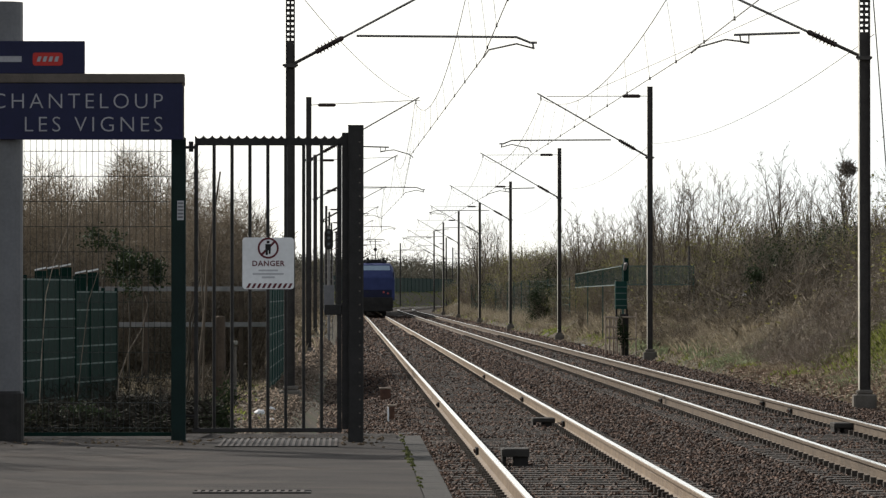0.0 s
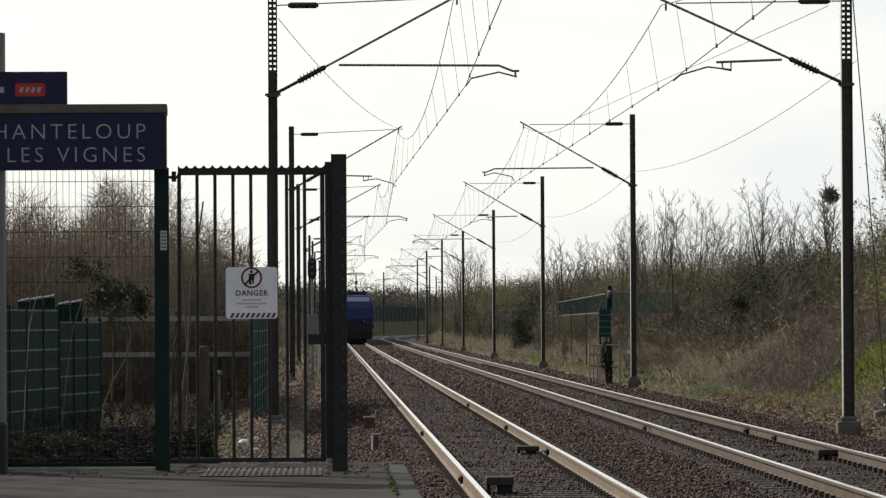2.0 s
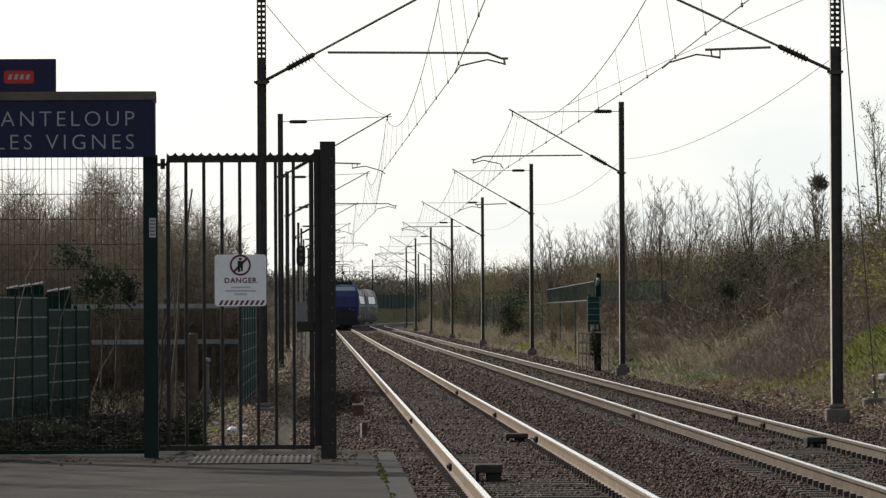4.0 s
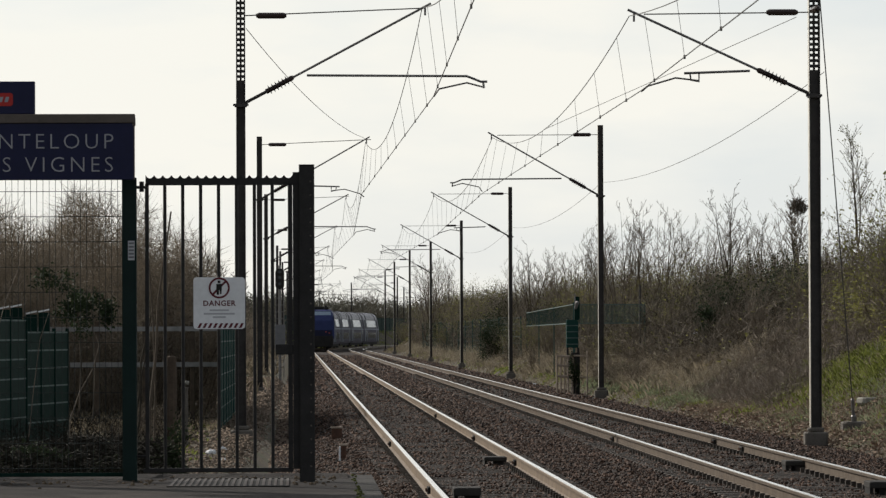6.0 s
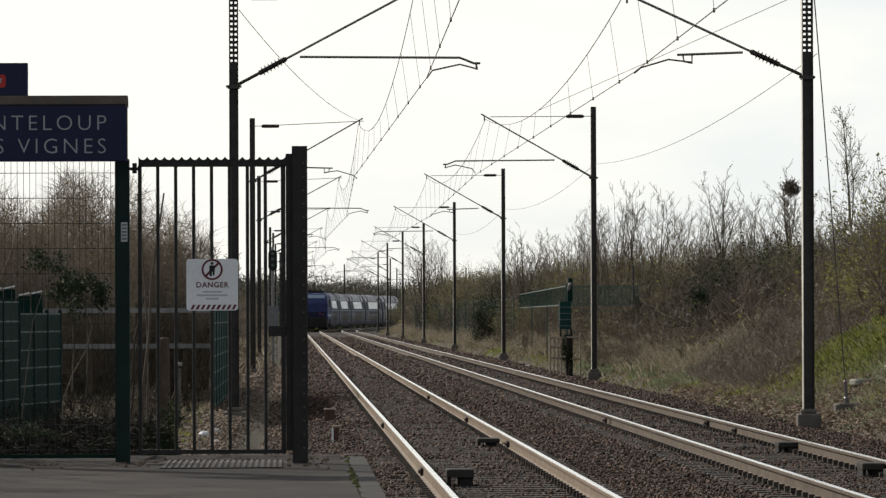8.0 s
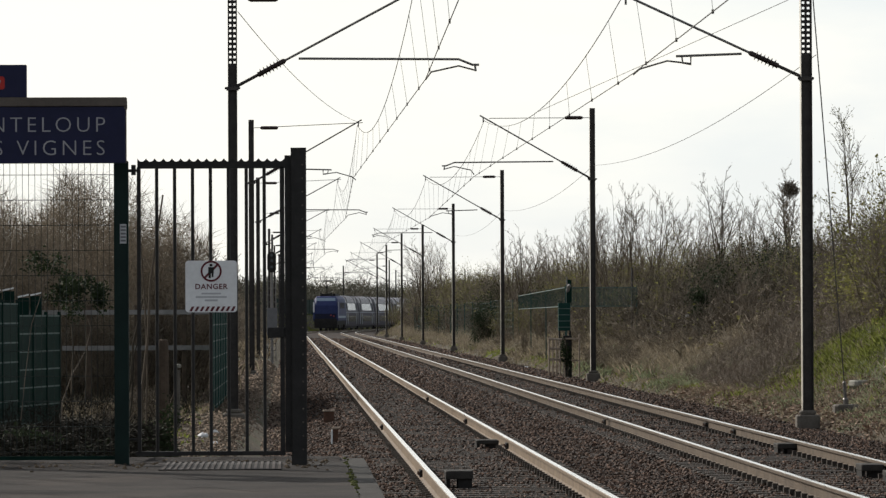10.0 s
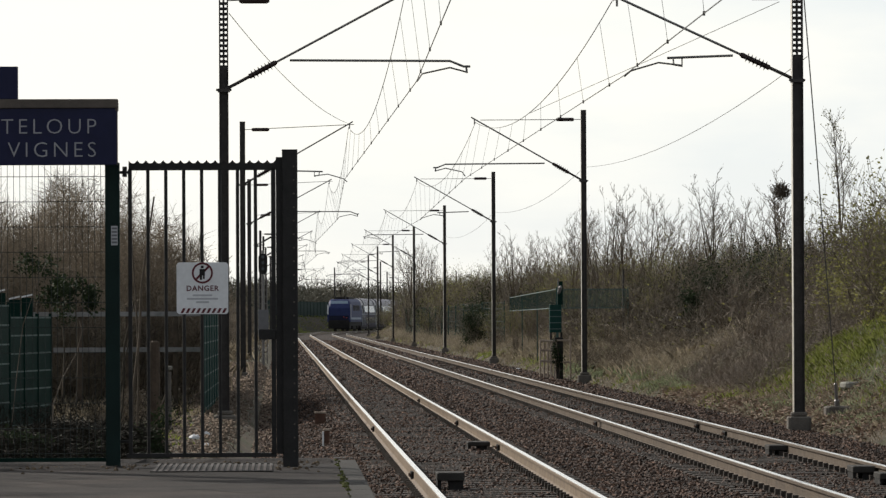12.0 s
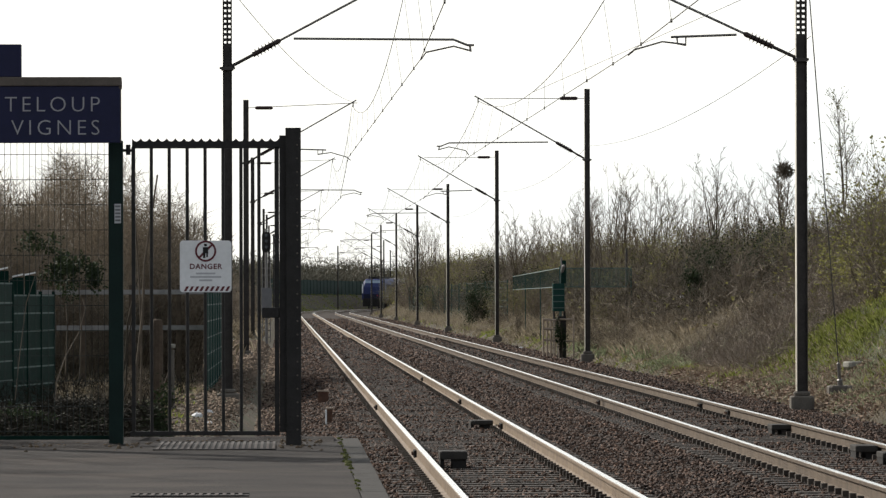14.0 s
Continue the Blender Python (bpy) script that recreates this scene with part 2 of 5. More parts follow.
def glow(name, colour, strength):
    m = bpy.data.materials.new(name)
    m.use_nodes = True
    b = m.node_tree.nodes["Principled BSDF"]
    b.inputs["Base Color"].default_value = (*colour, 1)
    b.inputs["Emission Color"].default_value, b.inputs["Emission Strength"].default_value = (*colour, 1), strength
    return m


M["tail"] = glow("tail_lamp_red", (0.30, 0.03, 0.03), 0.02)

# ---------------------------------------------------------------- builders


class Shape:
    """Gathers boxes, tubes and plates into one mesh."""

    def __init__(self):
        self.v, self.f = [], []

    def add(self, verts, faces):
        o = len(self.v)
        self.v += [tuple(p) for p in verts]
        self.f += [tuple(i + o for i in f) for f in faces]
        return self

    def box(self, x0, x1, y0, y1, z0, z1, c=0.0):
        """A box; c: the width of the chamfer along its long upright or lengthwise edges."""
        if c <= 0:
            v = [(x, y, z) for z in (z0, z1) for x, y in ((x0, y0), (x1, y0), (x1, y1), (x0, y1))]
            return self.add(v, [(3, 2, 1, 0), (4, 5, 6, 7), (0, 1, 5, 4), (1, 2, 6, 5), (2, 3, 7, 6), (3, 0, 4, 7)])
        ring = [(x0 + c, y0), (x1 - c, y0), (x1, y0 + c), (x1, y1 - c), (x1 - c, y1), (x0 + c, y1), (x0, y1 - c), (x0, y0 + c)]
        mx, my = (x0 + x1) / 2, (y0 + y1) / 2
        inner = [(mx + (x - mx) * (1 - c / (x1 - x0)), my + (y - my) * (1 - c / (y1 - y0))) for x, y in ring]
        v = [(x, y, z0 + c * 0.6) for x, y in ring] + [(x, y, z1 - c * 0.6) for x, y in ring] + [(x, y, z1) for x, y in inner] + [(x, y, z0) for x, y in inner]
        f = []
        for a, b in ((0, 8), (8, 16), (24, 0)):
            f += [(a + i, a + (i + 1) % 8, b + (i + 1) % 8, b + i) for i in range(8)]
        f += [tuple(range(16, 24)), tuple(range(31, 23, -1))]
        return self.add(v, f)

    def tube(self, points, radius, sides=6, end=None):
        """A round bar through the points, from radius to end."""
        pts = [Vector(p) for p in points]
        end = radius if end is None else end
        rings, side = [], None
        for i, p in enumerate(pts):
            d = (pts[min(i + 1, len(pts) - 1)] - pts[max(i - 1, 0)]).normalized()
            if side is None:
                side = d.orthogonal().normalized()
            side = (side - d * side.dot(d)).normalized()
            up = d.cross(side)
            r = radius + (end - radius) * i / max(1, len(pts) - 1)
            rings.append([p + r * (math.cos(a) * side + math.sin(a) * up) for a in (2 * math.pi * k / sides for k in range(sides))])
        v = [q for ring in rings for q in ring]
        f = []
        for i in range(len(pts) - 1):
            a, b = i * sides, (i + 1) * sides
            f += [(a + k, a + (k + 1) % sides, b + (k + 1) % sides, b + k) for k in range(sides)]
        f += [tuple(range(sides - 1, -1, -1)), tuple(range(len(v) - sides, len(v)))]
        return self.add(v, f)

    def lathe(self, at, profile, sides=12, axis=(0, 0, 1)):
        """A turned body round an axis; profile: rows of distance along it and radius."""
        d = Vector(axis).normalized()
        side = d.orthogonal().normalized()
        up = d.cross(side)
        v = [Vector(at) + d * h + r * (math.cos(a) * side + math.sin(a) * up) for h, r in profile for a in (2 * math.pi * k / sides for k in range(sides))]
        f = []
        for i in range(len(profile) - 1):
            a, b = i * sides, (i + 1) * sides
            f += [(a + k, a + (k + 1) % sides, b + (k + 1) % sides, b + k) for k in range(sides)]
        f += [tuple(range(sides - 1, -1, -1)), tuple(range(len(v) - sides, len(v)))]
        return self.add(v, f)

    def mesh(self, name, mat):
        me = bpy.data.meshes.new(name)
        me.from_pydata(self.v, [], self.f)
        me.materials.append(mat)
        return me


def part(name, shape, mat, parent=None, label="", smooth=False):
    """Links a Shape (or a ready mesh) as one mesh object under a thing or a part."""
    me = shape if isinstance(shape, bpy.types.Mesh) else shape.mesh(name, mat)
    if smooth:
        for p in me.polygons:
            p.use_smooth = True
    ob = new(name, me)
    ob.parent = parent
    if label:
        ob["label"] = label
    return ob


def thing(name, label, category, at=(0, 0, 0), group="", kind=""):
    ob = new(name)
    ob.matrix_basis = pose(*at) if len(at) == 3 else pose(*at[:3], 0, 0, at[3])
    return tagged(ob, label, category, group, kind)


def lettering(text, size, depth, mat, name="lettering", align="LEFT", spacing=1.0, thin=0.0):
    """Raised letters in the built-in font as a mesh, upright in x and z, facing -y."""
    cu = bpy.data.curves.new("text", "FONT")
    cu.body, cu.size, cu.extrude, cu.align_x, cu.space_character = text, size, depth, align, spacing
    cu.resolution_u = 3
    cu.offset = thin
    ob = bpy.data.objects.new("text", cu)
    scene.collection.objects.link(ob)
    me = bpy.data.meshes.new_from_object(ob.evaluated_get(bpy.context.evaluated_depsgraph_get()))
    bpy.data.objects.remove(ob)
    me.transform(Matrix.Rotation(radians(90), 4, "X"))
    me.materials.clear()
    me.materials.append(mat)
    me.name = name
    return me


def islands(me):
    """The separate pieces of a mesh, each as a mesh of its own."""
    owner = list(range(len(me.vertices)))

    def root(i):
        while owner[i] != i:
            owner[i] = owner[owner[i]]
            i = owner[i]
        return i

    for e in me.edges:
        a, b = root(e.vertices[0]), root(e.vertices[1])
        owner[a] = b
    made = {}
    for f in me.polygons:
        made.setdefault(root(f.vertices[0]), []).append(list(f.vertices))
    out = []
    for faces in made.values():
        ids = sorted({i for f in faces for i in f})
        at = {v: n for n, v in enumerate(ids)}
        one = bpy.data.meshes.new("letter")
        one.from_pydata([tuple(me.vertices[i].co) for i in ids], [], [[at[i] for i in f] for f in faces])
        one.materials.append(me.materials[0])
        out.append(one)
    return out


# ---------------------------------------------------------------- plan of the line
TRACK_LEFT, TRACK_RIGHT = 2.28, 6.08      # the centres of the two tracks, beside the camera
BEND, RADIUS = 500.0, 1415.0              # straight up to here, then a bend to the right


def line(s, off=0.0, z=0.0):
    """The place s metres along the line and off metres to the right of the camera's axis."""
    if s <= BEND:
        return Vector((off, s, z))
    a = (s - BEND) / RADIUS
    r = RADIUS - off
    return Vector((RADIUS - r * math.cos(a), BEND + r * math.sin(a), z))


def heading(s):
    """Degrees by which the line has turned, as a turn about z."""
    return 0.0 if s <= BEND else -math.degrees((s - BEND) / RADIUS)


def smoothstep(a, b, x):
    u = min(1.0, max(0.0, (x - a) / (b - a)))
    return u * u * (3 - 2 * u)


def rough(x, y, size):
    return noise.noise(Vector((x / size, y / size, 3.7)))


def ground_height(off, s):
    """The height of the ground, from the line's own coordinates."""
    if off > 8.6:
        z = -0.45 + 0.37 * smoothstep(8.95, 9.65, off)
        z += 1.45 * smoothstep(9.6, 13.2, off) + 1.1 * smoothstep(11.8, 17.5, off) + 0.5 * smoothstep(17, 40, off)
        z += smoothstep(9.3, 12, off) * (0.34 * rough(off, s, 2.0) + 0.3 * rough(off, s, 7))
    elif off < -0.4:
        z = -0.45 + 0.33 * smoothstep(-0.4, -0.9, off)
        z += 0.40 * smoothstep(-6.0, -11.0, off) + 0.08 * rough(off, s, 3) * smoothstep(-0.9, -2, off)
        far = smoothstep(540, 600, s)
        z += far * (2.0 * smoothstep(-1.6, -5.0, off))
        z += 0.55 * (1 - smoothstep(41, 58, s)) * smoothstep(-0.1, -0.8, off)
    else:
        z = -0.45
    return z


def strip(name, s_values, offs, height, mat, label, category):
    sh = Shape()
    n = len(offs)
    v = [line(s, o, height(o, s)) for s in s_values for o in offs]
    f = [(i * n + j, i * n + j + 1, (i + 1) * n + j + 1, (i + 1) * n + j) for i in range(len(s_values) - 1) for j in range(n - 1)]
    sh.add(v, f)
    return tagged(part(name, sh, mat, smooth=True), label, category, kind="structure")


s_fine = [-60, 0, 20] + [30 + 0.8 * i for i in range(200)] + [190 + 2.5 * i for i in range(104)] + [450 + 8 * i for i in range(80)] + [1100, 1400, 2000]
offs = [-1300, -500, -200, -80, -40, -25, -18, -14, -11, -9] + [-8 + 0.4 * i for i in range(19)] + [-0.4, 0.2, 4, 8.4, 8.6] + [8.8 + 0.3 * i for i in range(30)] + [18, 19.5, 22, 26, 32, 40, 60, 100, 200, 500, 1000]
strip("ground", s_fine, offs, ground_height, M["soil"], "dry grassy verge and cutting slope beside the railway", "ground")


def ballast_height(o, s):
    z = -0.19 + 0.02 * rough(o, s, 0.8)
    z -= 0.05 * smoothstep(1.1, 0, abs(o - 4.18))
    if o < 0.9:
        z -= 0.22 * smoothstep(0.9, -0.3, o)
    if o > 7.5:
        z -= 0.12 * smoothstep(7.5, 9.2, o)
    return z


b_offs = [-0.45 + 0.235 * i for i in range(44)]
strip("ballast_bed", [-60, 0, 30] + [36 + 0.7 * i for i in range(240)] + [205 + 3 * i for i in range(100)] + [510 + 10 * i for i in range(70)], b_offs, ballast_height, M["ballast"], "brown crushed-stone ballast bed under both tracks", "ballast")

# ---------------------------------------------------------------- tracks
RAIL = [(-0.07, -0.172), (0.07, -0.172), (0.07, -0.155), (0.012, -0.135), (0.010, -0.045), (0.036, -0.035), (0.036, -0.006), (0.030, 0), (-0.030, 0), (-0.036, -0.006), (-0.036, -0.035), (-0.010, -0.045), (-0.012, -0.135), (-0.07, -0.155)]


def rail_shape(off, s_values):
    sides, top = Shape(), Shape()
    n = len(RAIL)
    v = [line(s, off + x, z) for s in s_values for x, z in RAIL]
    f = [(i * n + j, (i + 1) * n + j, (i + 1) * n + (j + 1) % n, i * n + (j + 1) % n) for i in range(len(s_values) - 1) for j in range(n) if j != 7]
    sides.add(v, f)
    v = [line(s, off + x, z) for s in s_values for x, z in ((-0.031, -0.003), (-0.029, 0.001), (0.029, 0.001), (0.031, -0.003))]
    f = [(i * 4 + j, i * 4 + j + 1, (i + 1) * 4 + j + 1, (i + 1) * 4 + j) for i in range(len(s_values) - 1) for j in range(3)]
    top.add(v, f)
    return sides, top


def track(name, centre, label, rust):
    t = thing(name, label, "railway track", kind="structure")
    steps = [-50, 30, 120, 250, 400, 500] + [510 + 10 * i for i in range(50)]
    for side in (-0.7525, 0.7525):
        sides, top = rail_shape(centre + side, steps)
        r = part("rail", sides, rust, t)
        part("rail_head", top, M["rail_top"], r, "polished running surface")
    return t


tracks = [track("track_near", TRACK_LEFT, "steel rails on concrete sleepers, polished heads, rusty sides", M["rail_side"]),
          track("track_far", TRACK_RIGHT, "second pair of steel rails, darker rust, on concrete sleepers", M["rail_side_dark"])]
# ---------------------------------------------------------------- platform
def platform():
    p = thing("platform", "grey worn asphalt station platform with stone edging", "platform", kind="structure")
    part("platform_deck", Shape().box(-5.2, 0.44, -60, 40.2, -0.45, 0.55), M["asphalt"], p)
    for i in range(14):
        y1 = 40.2 - i * 1.0
        if y1 - 1 < 26:
            break
        part("edging_stone", Shape().box(0.445, 0.61, y1 - 0.992, y1, -0.45, 0.545, 0.012), M["kerb"], p)
    part("edging_rest", Shape().box(0.445, 0.61, -60, 26, -0.45, 0.545), M["kerb"], p)
    moss = Shape()
    rnd = random.Random(5)
    for i in range(70):
        y, x = rnd.choice((rnd.uniform(29, 40.1), rnd.gauss(34.5, 0.8))), 0.443 + rnd.gauss(0, 0.011)
        r = rnd.uniform(0.006, 0.02)
        moss.lathe((x, y, 0.548), [(0, r), (0.006 + 0.3 * r, 0.7 * r), (0.01 + 0.4 * r, 0.1 * r)], 6)
    tagged(part("moss", moss, M["moss"]), "yellow-green moss along the platform edging joint", "moss", kind="stuff")
    return p


platform()
crack = Shape()
cr = [(-0.72, 33.05), (-0.62, 33.35), (-0.50, 33.3), (-0.38, 32.85), (-0.22, 32.55), (-0.12, 32.6)]
crack.add([(x, y + d, 0.552) for x, y in cr for d in (-0.035, 0.035)], [(2 * i, 2 * i + 2, 2 * i + 3, 2 * i + 1) for i in range(5)])
tagged(part("asphalt_crack", crack, M["under"]), "tarred crack across the platform asphalt", "crack", kind="structure")


def dark_strip():
    """A dark strip along the fence foot, with a ragged edge."""
    rnd = random.Random(17)
    sh = Shape()
    n = 60
    v = []
    for i in range(n + 1):
        x = -5.1 + 5.5 * i / n
        near = 37.9 - 0.9 * max(0.0, noise.noise(Vector((x * 1.3, 2.0, 0)))) - 0.5 * rnd.random() * smoothstep(0.3, -1.2, x)
        near += (39.0 - near) * smoothstep(-1.45, -1.0, x)
        v += [(x, near, 0.5505), (x, near + 0.25, 0.556 + 0.01 * rnd.random()), (x, max(39.0, near + 0.4), 0.562 + 0.025 * rnd.random()), (x, 40.19, 0.562)]
    sh.add(v, [(4 * i + j, 4 * i + 4 + j, 4 * i + 5 + j, 4 * i + 1 + j) for i in range(n) for j in range(3)])
    tagged(part("dark_strip", sh, M["strip_dark"]), "dark ragged strip along the fence foot", "dirt", kind="structure")
    crumbs = Shape()
    for _ in range(700):
        x, y = rnd.uniform(-3.6, 0.3), 38.7 + rnd.gauss(0, 0.6)
        if y > 40.1 or (-1.02 < x < -0.03 and y < 39.05):
            continue
        r = rnd.uniform(0.006, 0.022)
        crumbs.lathe((x, y, 0.553), [(0, r), (0.5 * r, 0.8 * r), (0.9 * r, 0.2 * r)], 5)
    tagged(part("debris", crumbs, M["leaf_dry"]), "crumbled dead leaves and grit by the gate", "leaf litter", kind="stuff")


dark_strip()


def drain_grating(x0, x1, y0, y1):
    g = thing("drain_grating", "dark slotted iron drain grating set in the asphalt", "drain", ((x0 + x1) / 2, (y0 + y1) / 2, 0.55))
    w, d = (x1 - x0) / 2, (y1 - y0) / 2
    part("frame", Shape().box(-w, w, -d, -d + 0.02, 0.001, 0.008).box(-w, w, d - 0.02, d, 0.001, 0.008).box(-w, w, -d, d, 0.0005, 0.003), M["under"], g)
    for i in range(int(2 * w / 0.046)):
        part("bar", Shape().box(-w + 0.02 + i * 0.046, -w + 0.042 + i * 0.046, -d + 0.02, d - 0.02, 0.003, 0.009), M["grate"], g)


drain_grating(-0.98, -0.06, 37.0, 38.95)
drain_grating(-0.88, -0.20, 28.4, 28.75)

# ---------------------------------------------------------------- masts and catenary
MAST = 0.083


def mast_web(height, pierced):
    """The web of a rolled-steel post; its top part is pierced by two columns of holes."""
    sh, w, t = Shape(), MAST - 0.009, 0.006
    top = 6.3 if pierced else height
    sh.box(-w, w, -t, t, 0, top)
    if pierced:
        for x0, x1 in ((-w, -w + 0.016), (-0.018, 0.018), (w - 0.016, w)):
            sh.box(x0, x1, -t, t, top, height)
        z = top
        while z < height - 0.05:
            for x0, x1 in ((-w + 0.016, -0.018), (0.018, w - 0.016)):
                sh.box(x0, x1, -t, t, z, z + 0.055)
            z += 0.095
    return sh


def mast_flange(height, k):
    """One flange of the post, on its left (k = -1) or right, with a narrow turned edge."""
    x0, x1 = sorted((k * MAST, k * (MAST - 0.009)))
    return Shape().box(x0, x1, -MAST, MAST, 0, height, 0.003)


def catenary_mast(at, side, long_arm, pierced, height=8.0, turn=0.0, reach=3.1, stagger=0.2, label="", tip_z=7.78, shift=0.0, stout=1.0):
    """A mast with its cantilever. side: +1 stands right of its track. In its own space the track lies at x = -side * reach."""
    m = thing("catenary_mast", label or "dark steel catenary mast with insulated cantilever on a concrete plinth", "catenary mast", (*at, turn), "catenary masts along the line")
    k = -side
    part("plinth", Shape().box(-0.2, 0.2, -0.2, 0.2, -0.6, 0.05, 0.04).box(-0.14, 0.14, -0.14, 0.14, 0.05, 0.13, 0.04), M["concrete"], m, "weathered concrete plinth")
    shaft = part("shaft", mast_web(height, pierced), M["steel_dark"], m)
    # right-hand masts: sunlight on the left flange is put into its pale colour
    part("flange", mast_flange(height, -1), M["steel_lit"] if side > 0 else M["steel_dark"], shaft, "flange coloured pale for its sunlit face" if side > 0 else "")
    part("flange", mast_flange(height, 1), M["steel_dark"], shaft)
    shaft.rotation_euler.z = radians(0.8 if side > 0 else 0)
    shaft.scale = (stout, stout, 1)
    base, tip = Vector((k * 0.09 * stout, -0.02, 5.95)), Vector((k * (reach + 0.05 + (0.15 if side > 0 else -0.17 if tip_z > 7.7 else 0.0)), -0.02, tip_z))
    d = (tip - base).normalized()
    part("strut", Shape().tube([base + d * 0.95, tip + d * 0.12], 0.022, 8), M["galvanised"], m)
    part("bracket", Shape().tube([base - d * 0.1, base + d * 0.42], 0.03, 8).box(-0.11, 0.11, -0.11, 0.11, 5.87, 5.93).box(-0.14, 0.14, -0.03, 0.03, 5.89, 5.93), M["steel_dark"], m)
    ring = [(0, 0.05)]
    for i in range(6):
        ring += [(0.06 + i * 0.07, 0.045), (0.075 + i * 0.07, 0.095), (0.09 + i * 0.07, 0.045)]
    part("insulator", Shape().lathe(base + d * 0.42, ring + [(0.52, 0.05), (0.56, 0.03)], 10, d), M["insulator"], m, "brown ribbed insulator")
    tie_z = min(7.76, tip_z) - (0.16 if side < 0 else 0.0)
    part("tie_rod", Shape().tube([(k * 0.08, -0.02, tie_z), (k * (reach + 0.02), -0.02, tip_z - 0.03)], 0.011, 6), M["wire"], m)
    part("tie_insulator", Shape().lathe((k * 0.28, -0.02, tie_z), [(0, 0.03), (0.05, 0.055), (0.5, 0.055), (0.55, 0.03)], 8, (k, 0, 0)), M["insulator"], m)
    track_x = k * (reach + shift)
    if long_arm:
        start, end = base + d * 1.25, Vector((track_x + k * 1.05, -0.02, 6.36))
        part("steady_tube", Shape().tube([(start.x, -0.02, 6.44), (end.x - k * 0.25, -0.02, 6.42), (end.x, -0.02, 6.32), (end.x + k * 0.12, -0.02, 6.32)], 0.022, 8), M["galvanised"], m)
        part("drop_bracket", Shape().tube([(end.x + k * 0.04, -0.02, 6.34), (end.x + k * 0.06, -0.02, 6.20)], 0.02, 6), M["galvanised"], m)
        part("registration_arm", Shape().tube([(end.x + k * 0.05, -0.02, 6.22), (end.x - k * 0.25, -0.02, 6.30), (track_x + k * (stagger + 0.1), -0.02, 6.19), (track_x + k * stagger, -0.02, 6.05)], 0.016, 6), M["galvanised"], m)
    else:
        start = base + d * 1.12
        hang = track_x - k * 1.05
        part("steady_tube", Shape().tube([(start.x, -0.02, 6.34), (hang + k * 0.1, -0.02, 6.30)], 0.022, 8), M["galvanised"], m)
        part("drop_bracket", Shape().tube([(hang, -0.02, 6.32), (hang - k * 0.02, -0.02, 6.18), (hang - k * 0.16, -0.02, 6.15), (hang - k * 0.16, -0.02, 6.32)], 0.016, 6), M["galvanised"], m)
        part("registration_arm", Shape().tube([(hang - k * 0.16, -0.02, 6.17), (hang + k * 0.25, -0.02, 6.22), (track_x - k * (stagger + 0.12), -0.02, 6.08), (track_x - k * stagger, -0.02, 5.98)], 0.016, 6), M["galvanised"], m)
    part("messenger_hanger", Shape().tube([tip, tip + Vector((0, 0, -0.16))], 0.02, 6), M["galvanised"], m)
    return m


RIGHT_MASTS = [22.7 + 63 * i for i in range(12)]
LEFT_MASTS = [26.0 + 63 * i for i in range(12)]
LEFT_OFF = [-1.0, -1.0, -1.14, -1.33] + [-1.35] * 8


for i, s in enumerate(RIGHT_MASTS):
    off = 9.02 if i < 2 else 9.17
    if i:
        catenary_mast(line(s, off, -0.10), 1, i % 2 == 0, i < 2, 8.05 if i < 6 else 8.5, heading(s), off - TRACK_RIGHT, 0.2, tip_z=7.36 if i == 1 else 7.78, shift=0.28, stout=1.18 if i == 1 else 1.0)
for i, s in enumerate(LEFT_MASTS):
    if i:
        catenary_mast(line(s, LEFT_OFF[i], -0.09), -1, i % 2 == 1, i < 2, 7.85 if i < 6 else 8.5, heading(s), TRACK_LEFT - LEFT_OFF[i], 0.2, tip_z=7.68 if i == 1 else 7.78)


def catenary(name, centre, masts, right, label):
    c = thing(name, label, "overhead wire")
    k = -1 if right else 1
    for i in range(len(masts) - 1):
        s0, s1 = masts[i], masts[i + 1]

        def stag(j):
            long_arm = (j % 2 == 0) if right else (j % 2 == 1)
            return (k if long_arm else -k) * 0.2 - (0.28 if right else 0.0 if long_arm else 0.08)

        def hung(j):
            return (-0.28 if j == 1 else -0.17) if right else (0.0 if j < 2 else -0.15)

        a0, a1 = stag(i), stag(i + 1)
        n = 24

        def contact(u):
            return line(s0 + (s1 - s0) * u, centre + a0 + (a1 - a0) * u, 5.90 if right else 5.97)

        def carrier(u):
            return line(s0 + (s1 - s0) * u, centre + hung(i) * (1 - u) + hung(i + 1) * u, (7.2 if right and i == 1 else 7.58) * (1 - u) + (7.2 if right and i == 0 else 7.58) * u - (0.9 if right else 1.08) * 4 * u * (1 - u))

        part("carrier_wire", Shape().tube([carrier(j / n) for j in range(n + 1)], 0.009, 4), M["wire"], c)
        part("contact_wire", Shape().tube([contact(j / 2) for j in range(3)], 0.009, 4), M["wire"], c)
        for j in range(9):
            u = (j + 0.5) / 9
            part("dropper", Shape().tube([carrier(u), contact(u)], 0.0045, 3), M["wire"], c)
            part("clamp", Shape().box(*[q for a, b in zip(contact(u), (0.015, 0.04, 0.03)) for q in (a - b, a + b)]), M["wire"], c)
    return c


catenary("overhead_line_near", TRACK_LEFT, LEFT_MASTS, False, "thin carrier and contact wires with droppers over the near track")
catenary("overhead_line_far", TRACK_RIGHT, RIGHT_MASTS, True, "thin carrier and contact wires with droppers over the far track")


